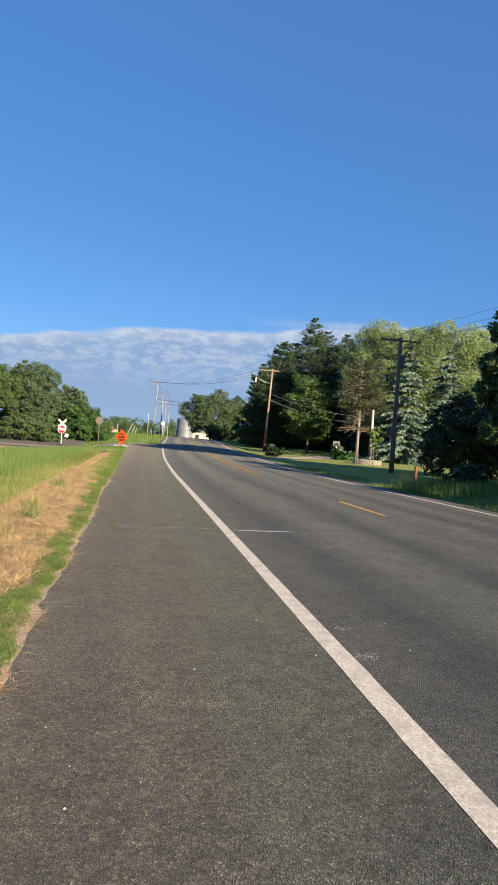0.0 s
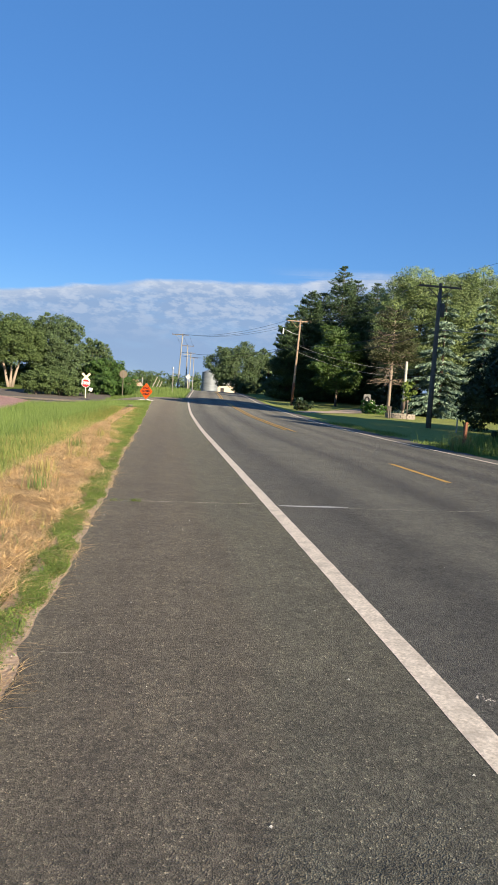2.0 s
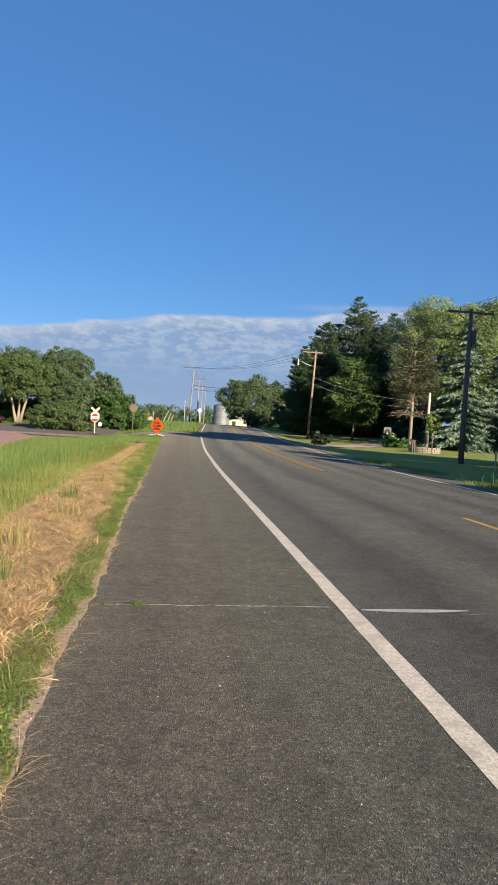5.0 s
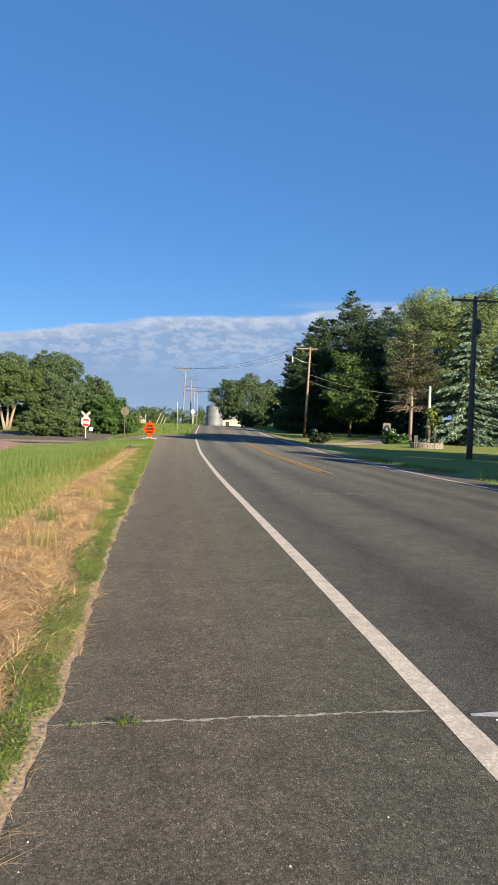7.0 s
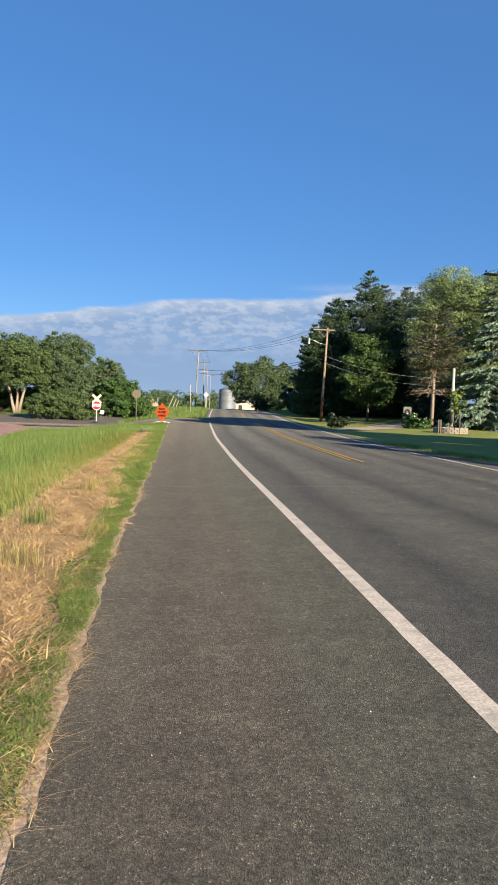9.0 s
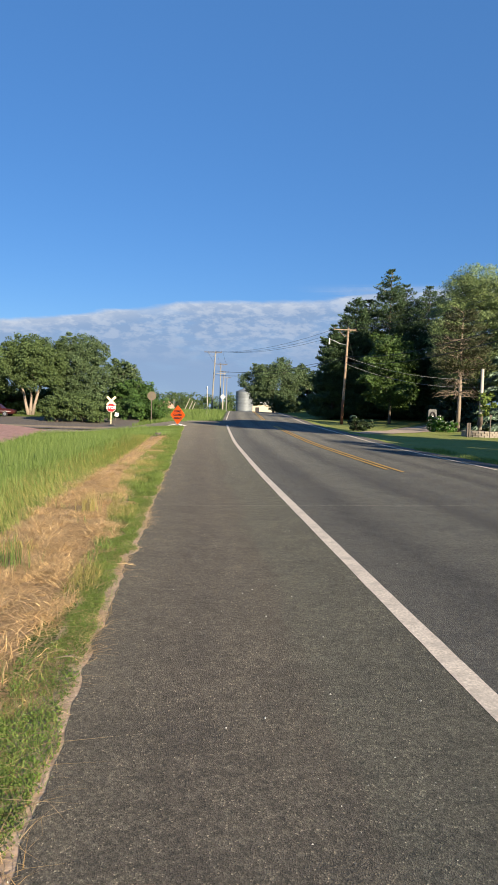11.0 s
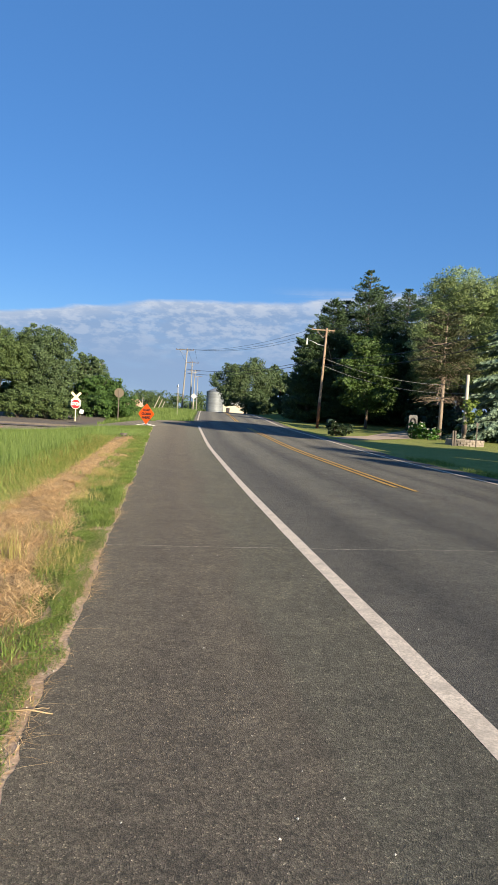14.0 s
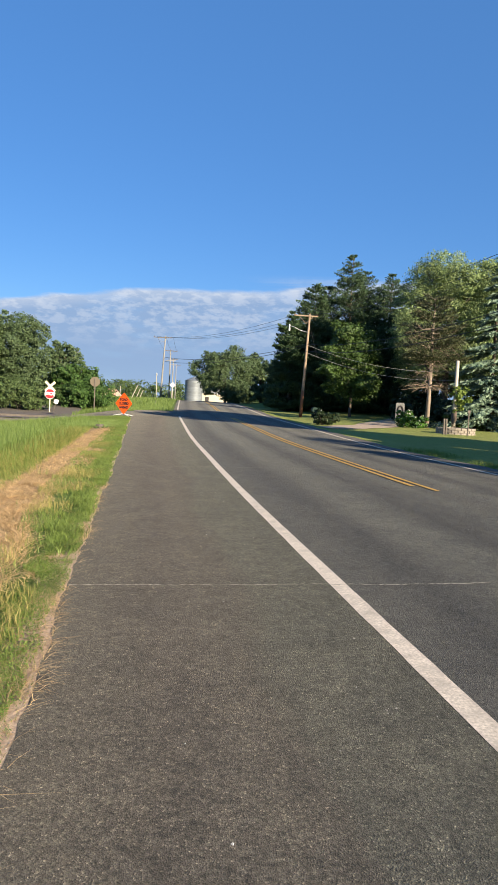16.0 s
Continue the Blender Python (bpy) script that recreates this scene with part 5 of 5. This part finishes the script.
# ---- verge strips and grass ----
GY = np.concatenate([np.arange(-6, 0, 0.5), np.arange(0, 30, 0.05), np.arange(30, 62.5, 0.4)])
def soft_edge(y):
    y = np.asarray(y, float)
    return sum(left_edge(y + d) for d in np.linspace(-0.6, 0.6, 9)) / 9


def dirt_z(x, y):
    e = soft_edge(y)
    return np.maximum(road_z(np.maximum(x, e), y) - 0.002 - 0.05 * np.maximum(e - x, 0), np.where(x < left_edge(y), ground_z(x, y) + 0.004, -9.0))


tagged(grid_mesh("dirt_edge", lambda y: float(soft_edge(y)) + np.array([-0.28, -0.21, -0.15, -0.09, -0.03, 0.02, 0.09]), GY, dirt_z, M_DIRT),
       "sandy dirt strip along the ragged asphalt edge", "verge", kind="structure")
tagged(grid_mesh("straw_strip", lambda y: float(left_edge(y)) - np.linspace(*np.interp(y, [0, 14, 20, 30, 52], [0.4, 0.4, 0.6, 0.95, 0.7]) * np.array([1, 0]) + np.array([0, 1.8]), 6), GY, lambda x, y: ground_z(x, y) + 0.01, M_STRAWGROUND),
       "strip of dry mown straw beside the road", "verge", kind="structure")
tagged(grid_mesh("gravel_edge", lambda y: np.linspace(float(right_edge(y)) - 0.03, float(right_edge(y)) + 0.45 + 0.1 * math.sin(y * 1.9) + 1.0 * math.exp(-((y - 31.5) / 3.5) ** 2), 6), np.arange(8, 120, 0.5), lambda x, y: ground_z(x, y) + 0.03, M_GRAVEL),
       "narrow dark gravel strip along the road edge", "verge", kind="structure")


def left_strip(seed, k, a, b, y0, y1, near=1.6):
    d, y = scatter(seed, k, a, b, y0, y1, near)
    return left_edge(y) - d, y


def patchy(x, y, scale, keep, seed):
    """Keeps points where a slow wave pattern is high, so that strips grow in tufts."""
    r = rng_of(seed)
    v = np.zeros_like(x)
    for _ in range(7):
        a, f, p = r.random() * 6.283, scale * (0.5 + 1.5 * r.random()), r.random() * 6.283
        v += np.sin((x * np.cos(a) + y * np.sin(a)) * f + p)
    ok = v + r.normal(size=len(x)) * 1.0 > keep
    return x[ok], y[ok]


def waves(y, seed, lo, hi):
    """A wandering width between lo and hi along the road."""
    r = rng_of(seed)
    v = sum(np.sin(y * f * (0.8 + 0.4 * r.random()) + r.random() * 6.283) for f in (0.7, 1.7, 3.6, 7.5)) / 4
    return lo + (hi - lo) * np.clip(0.5 + 0.8 * v, 0, 1)


def fringe(seed, k, y0, y1, spill, near=1.0):
    """Points of the green strip: between the dirt and the straw, with a loose border."""
    r = rng_of(seed)
    y = y0 + (y1 - y0) * r.random(k) ** near
    a = waves(y, 901, 0.012, 0.09)
    b = a + waves(y, 902, 0.14, 0.42) * np.interp(y, [0, 12, 25, 60], [1.0, 0.9, 1.1, 1.9])
    d = a + (b - a) * r.random(k) ** 0.85 + r.normal(0, spill, k) * (r.random(k) < 0.25)
    return left_edge(y) - np.maximum(d, 0.02), y


def low_leaves(name, xs, ys, size, high, material, label, seed):
    """Small ground leaves such as clover, facing mostly up."""
    r = rng_of(seed)
    k = len(xs)
    c = np.stack([xs, ys, ground_z(xs, ys) + 0.008 + high * r.random(k)], 1)
    a = r.random(k) * 6.283
    s = size * (0.6 + 0.8 * r.random((k, 1)))
    u = np.stack([np.cos(a), np.sin(a), r.normal(0, 0.5, k)], 1) * s
    v = np.stack([-np.sin(a), np.cos(a), r.normal(0, 0.5, k)], 1) * s * 0.6
    return tagged(quads(name, c, u, v, material), label, "grass", kind="stuff")


low_leaves("verge_clover", *patchy(*fringe(51, 120000, 2.5, 28, 0.05), 7.0, -2.6, 5), 0.0075, 0.035, L_VERGE, "low green clover and weeds along the shoulder", 51)
blades("verge_grass", *patchy(*fringe(1, 60000, 2.5, 34, 0.08), 6.0, -2.0, 6), 0.05, 0.0038, L_VERGE, "fresh green grass fringe along the shoulder", 0.9, 0.1, 1)
blades("verge_grass", *patchy(*fringe(31, 32000, 24, 62, 0.12), 2.5, -2.4, 7), 0.085, 0.01, L_VERGE, "fresh green grass fringe along the shoulder", 0.8, 0.1, 31)
def straw_band(seed, k, y0, y1, spill=0.08):
    """Points of the mown straw: a swath that is squeezed between the weeds of the verge and the meadow."""
    r = rng_of(seed)
    y = y0 + (y1 - y0) * r.random(k)
    a = np.interp(y, [0, 12, 20, 25, 30, 40, 52], [0.3, 0.28, 0.4, 0.7, 1.0, 0.95, 0.62]) + waves(y, 903, -0.06, 0.1)
    b = np.interp(y, [0, 12, 18, 26, 36, 46, 53], [1.9, 1.75, 1.75, 1.9, 1.75, 1.6, 1.1]) + waves(y, 904, -0.15, 0.12)
    return left_edge(y) - (a + (b - a) * r.random(k) + r.normal(0, spill, k)), y


def mixed_band(seed, k, y0, y1):
    """Points of the weeds that widen the green fringe further along."""
    r = rng_of(seed)
    y = y0 + (y1 - y0) * r.random(k)
    b = np.interp(y, [14, 20, 25, 30, 40, 52], [0.35, 0.5, 0.85, 1.1, 1.05, 0.8])
    return left_edge(y) - (0.2 + (b - 0.2) * r.random(k) ** 0.9), y


blades("verge_grass", *patchy(*mixed_band(23, 24000, 17, 53), 3.2, 0.6, 12), 0.075, 0.007, L_VERGE, "green weeds spreading into the straw", 0.7, 0.1, 23)
blades("verge_grass", *patchy(*mixed_band(24, 20000, 15, 53), 2.4, 1.2, 13), 0.11, 0.006, L_SEED, "yellowing weeds spreading into the straw", 0.6, 0.1, 24)
blades("straw", *patchy(*mixed_band(25, 42000, 15, 45), 1.9, 0.6, 14), 0.16, 0.006, L_STRAW, "patches of dry straw among the weeds", 0.3, 0.85, 25, lay=2.5)
blades("verge_grass", *patchy(*straw_band(21, 60000, 4, 34), 4.5, 5.4, 2), 0.15, 0.006, L_TALL, "green tufts growing through the straw", 0.5, 0.0, 21)
blades("verge_grass", *patchy(*straw_band(22, 36000, 6, 50), 3.0, 4.2, 3), 0.11, 0.007, L_SEED, "yellowing tufts growing through the straw", 0.6, 0.1, 22)
blades("straw", *straw_band(2, 64000, 2.5, 32), 0.2, 0.007, L_STRAW, "dry golden mown straw lying beside the road", 0.3, 0.86, 2, lay=1.1)
blades("straw", *patchy(*straw_band(36, 66000, 2.5, 30), 5.0, 0.8, 15), 0.24, 0.009, L_STRAW, "heaped tangles of dry straw", 0.4, 0.7, 36, lay=2.6)
blades("straw", *straw_band(34, 12000, 2.5, 28), 0.36, 0.009, L_STRAW, "long loose straws on top of the litter", 0.2, 0.88, 34, lay=2.0)
blades("straw", *left_strip(35, 700, 0.02, 0.2, 2.0, 26, 1.0), 0.24, 0.005, L_STRAW, "long straws lying across the dirt edge", 0.2, 0.95, 35, lay=2.0, zf=lambda x, y: np.where(x > left_edge(y), road_z(x, y), dirt_z(x, y)) + 0.004)
blades("straw", *patchy(*left_strip(33, 15000, -0.03, 0.3, 2.0, 30, 1.0), 3.0, 0.3, 9), 0.16, 0.004, L_STRAW, "stray straws on the dirt edge", 0.3, 0.93, 33, lay=1.5, zf=lambda x, y: np.where(x > left_edge(y), road_z(x, y), dirt_z(x, y)) + 0.002)
blades("straw", *straw_band(32, 20000, 30, 53), 0.13, 0.009, L_STRAW, "dry golden mown straw lying beside the road", 0.5, 0.8, 32, lay=1.6)
blades("straw", *patchy(*straw_band(3, 9000, 2.5, 34), 4.0, 1.8, 16), 0.12, 0.004, L_STRAW, "upright dry golden stubble", 0.6, 0.1, 3)
xm, ym = left_strip(4, 78000, 2.2, 13, 7, 62, 1.3)
km = xm > -8.4 - np.maximum(ym - 36, 0) * 0.115
km &= rng_of(44).random(len(xm)) < 0.25 + 0.75 * sstep(2.3, 3.2, left_edge(ym) - xm)
blades("meadow_grass", xm[km], ym[km], 0.36, 0.009, L_TALL, "tall green meadow grass", 0.35, 0.0, 4)
blades("meadow_grass", *left_strip(5, 22000, 1.6, 3.1, 3, 50, 1.1), 0.19, 0.006, L_SEED, "yellowing grass at the meadow edge", 0.5, 0.1, 5)
blades("meadow_grass", *left_strip(7, 40000, 1.7, 3.4, 5, 52, 1.1), 0.2, 0.006, L_VERGE, "fresh grass at the meadow edge", 0.5, 0.1, 7)
blades("meadow_grass", *left_strip(6, 26000, 0.2, 9, 50, 63, 1.0), 0.2, 0.016, L_TALL, "green grass by the side road", 0.4, 0.0, 6)
x_, y_ = scatter(8, 40000, -22, 4.5, 75, 135, 1.4)
k_ = x_ < left_edge(y_) - 0.25
k_ &= x_ > -6
blades("bank_grass", x_[k_], y_[k_], 0.32, 0.03, L_TALL, "green grass on the bank past the side road", 0.4, 0.0, 8)


def right_strip(seed, k, a, b, y0, y1, near=1.3):
    d, y = scatter(seed, k, a, b, y0, y1, near)
    return right_edge(y) + d, y


blades("verge_grass", *patchy(*right_strip(11, 22000, 0.5, 2.4, 12, 45), 1.0, 0.4, 4), 0.16, 0.01, L_VERGE, "long green weeds on the roadside verge", 0.5, 0.0, 11)
blades("lawn_grass", *right_strip(12, 60000, 0.45, 22, 28, 100, 1.3), 0.05, 0.014, L_LAWN, "mown green lawn in bands of shade", 0.5, 0.0, 12)

def clump(seed, k, x, y, r0):
    r = rng_of(seed)
    return x + r.normal(0, r0, k), y + r.normal(0, r0, k)


for k, (x, y, h, q) in enumerate(((10.5, 24.4, 0.75, 0.2), (10.75, 24.9, 0.6, 0.25), (10.35, 23.9, 0.45, 0.2), (11.1, 25.6, 0.6, 0.35))):
    blades("tall_weeds", *clump(301 + k, 240, x, y, q), h * 0.75, 0.012, L_SEED if k == 0 else L_VERGE, "tall sunlit grass clump at the roadside", 0.35, 0.0, 301 + k)
for k, (x, y) in enumerate(((13.2, 25.5), (14.8, 27.0), (16.4, 29.0), (13.6, 28.6))):
    blades("tall_weeds", *clump(311 + k, 1500, x, y, 0.8), 0.5, 0.012, L_TALL, "rank tall grass in the shade of trees", 0.35, 0.0, 311 + k)
for k, (d, y) in enumerate(((0.95, 11.5), (1.1, 13.2), (0.85, 16.0), (1.15, 18.4), (0.9, 22.0), (1.0, 9.2))):
    x = float(left_edge(y)) - d
    blades("tall_weeds", *clump(321 + k, 90, x, y, 0.1), 0.3, 0.006, L_SEED if k % 3 else L_TALL, "upright grass tuft standing in the straw", 0.35, 0.0, 321 + k)
for k, (x, q, n_b) in enumerate(((-0.08, 0.035, 60), (-0.32, 0.06, 24), (1.25, 0.02, 4))):
    r_ = rng_of(341 + k)
    blades("crack_weeds", x + r_.normal(0, q, n_b), 10.66 + r_.normal(0, 0.012, n_b), 0.045, 0.005, L_VERGE if k != 3 else L_STRAW, "small weeds rooted in the crack", 0.9, 0.3, 341 + k, zf=road_z)
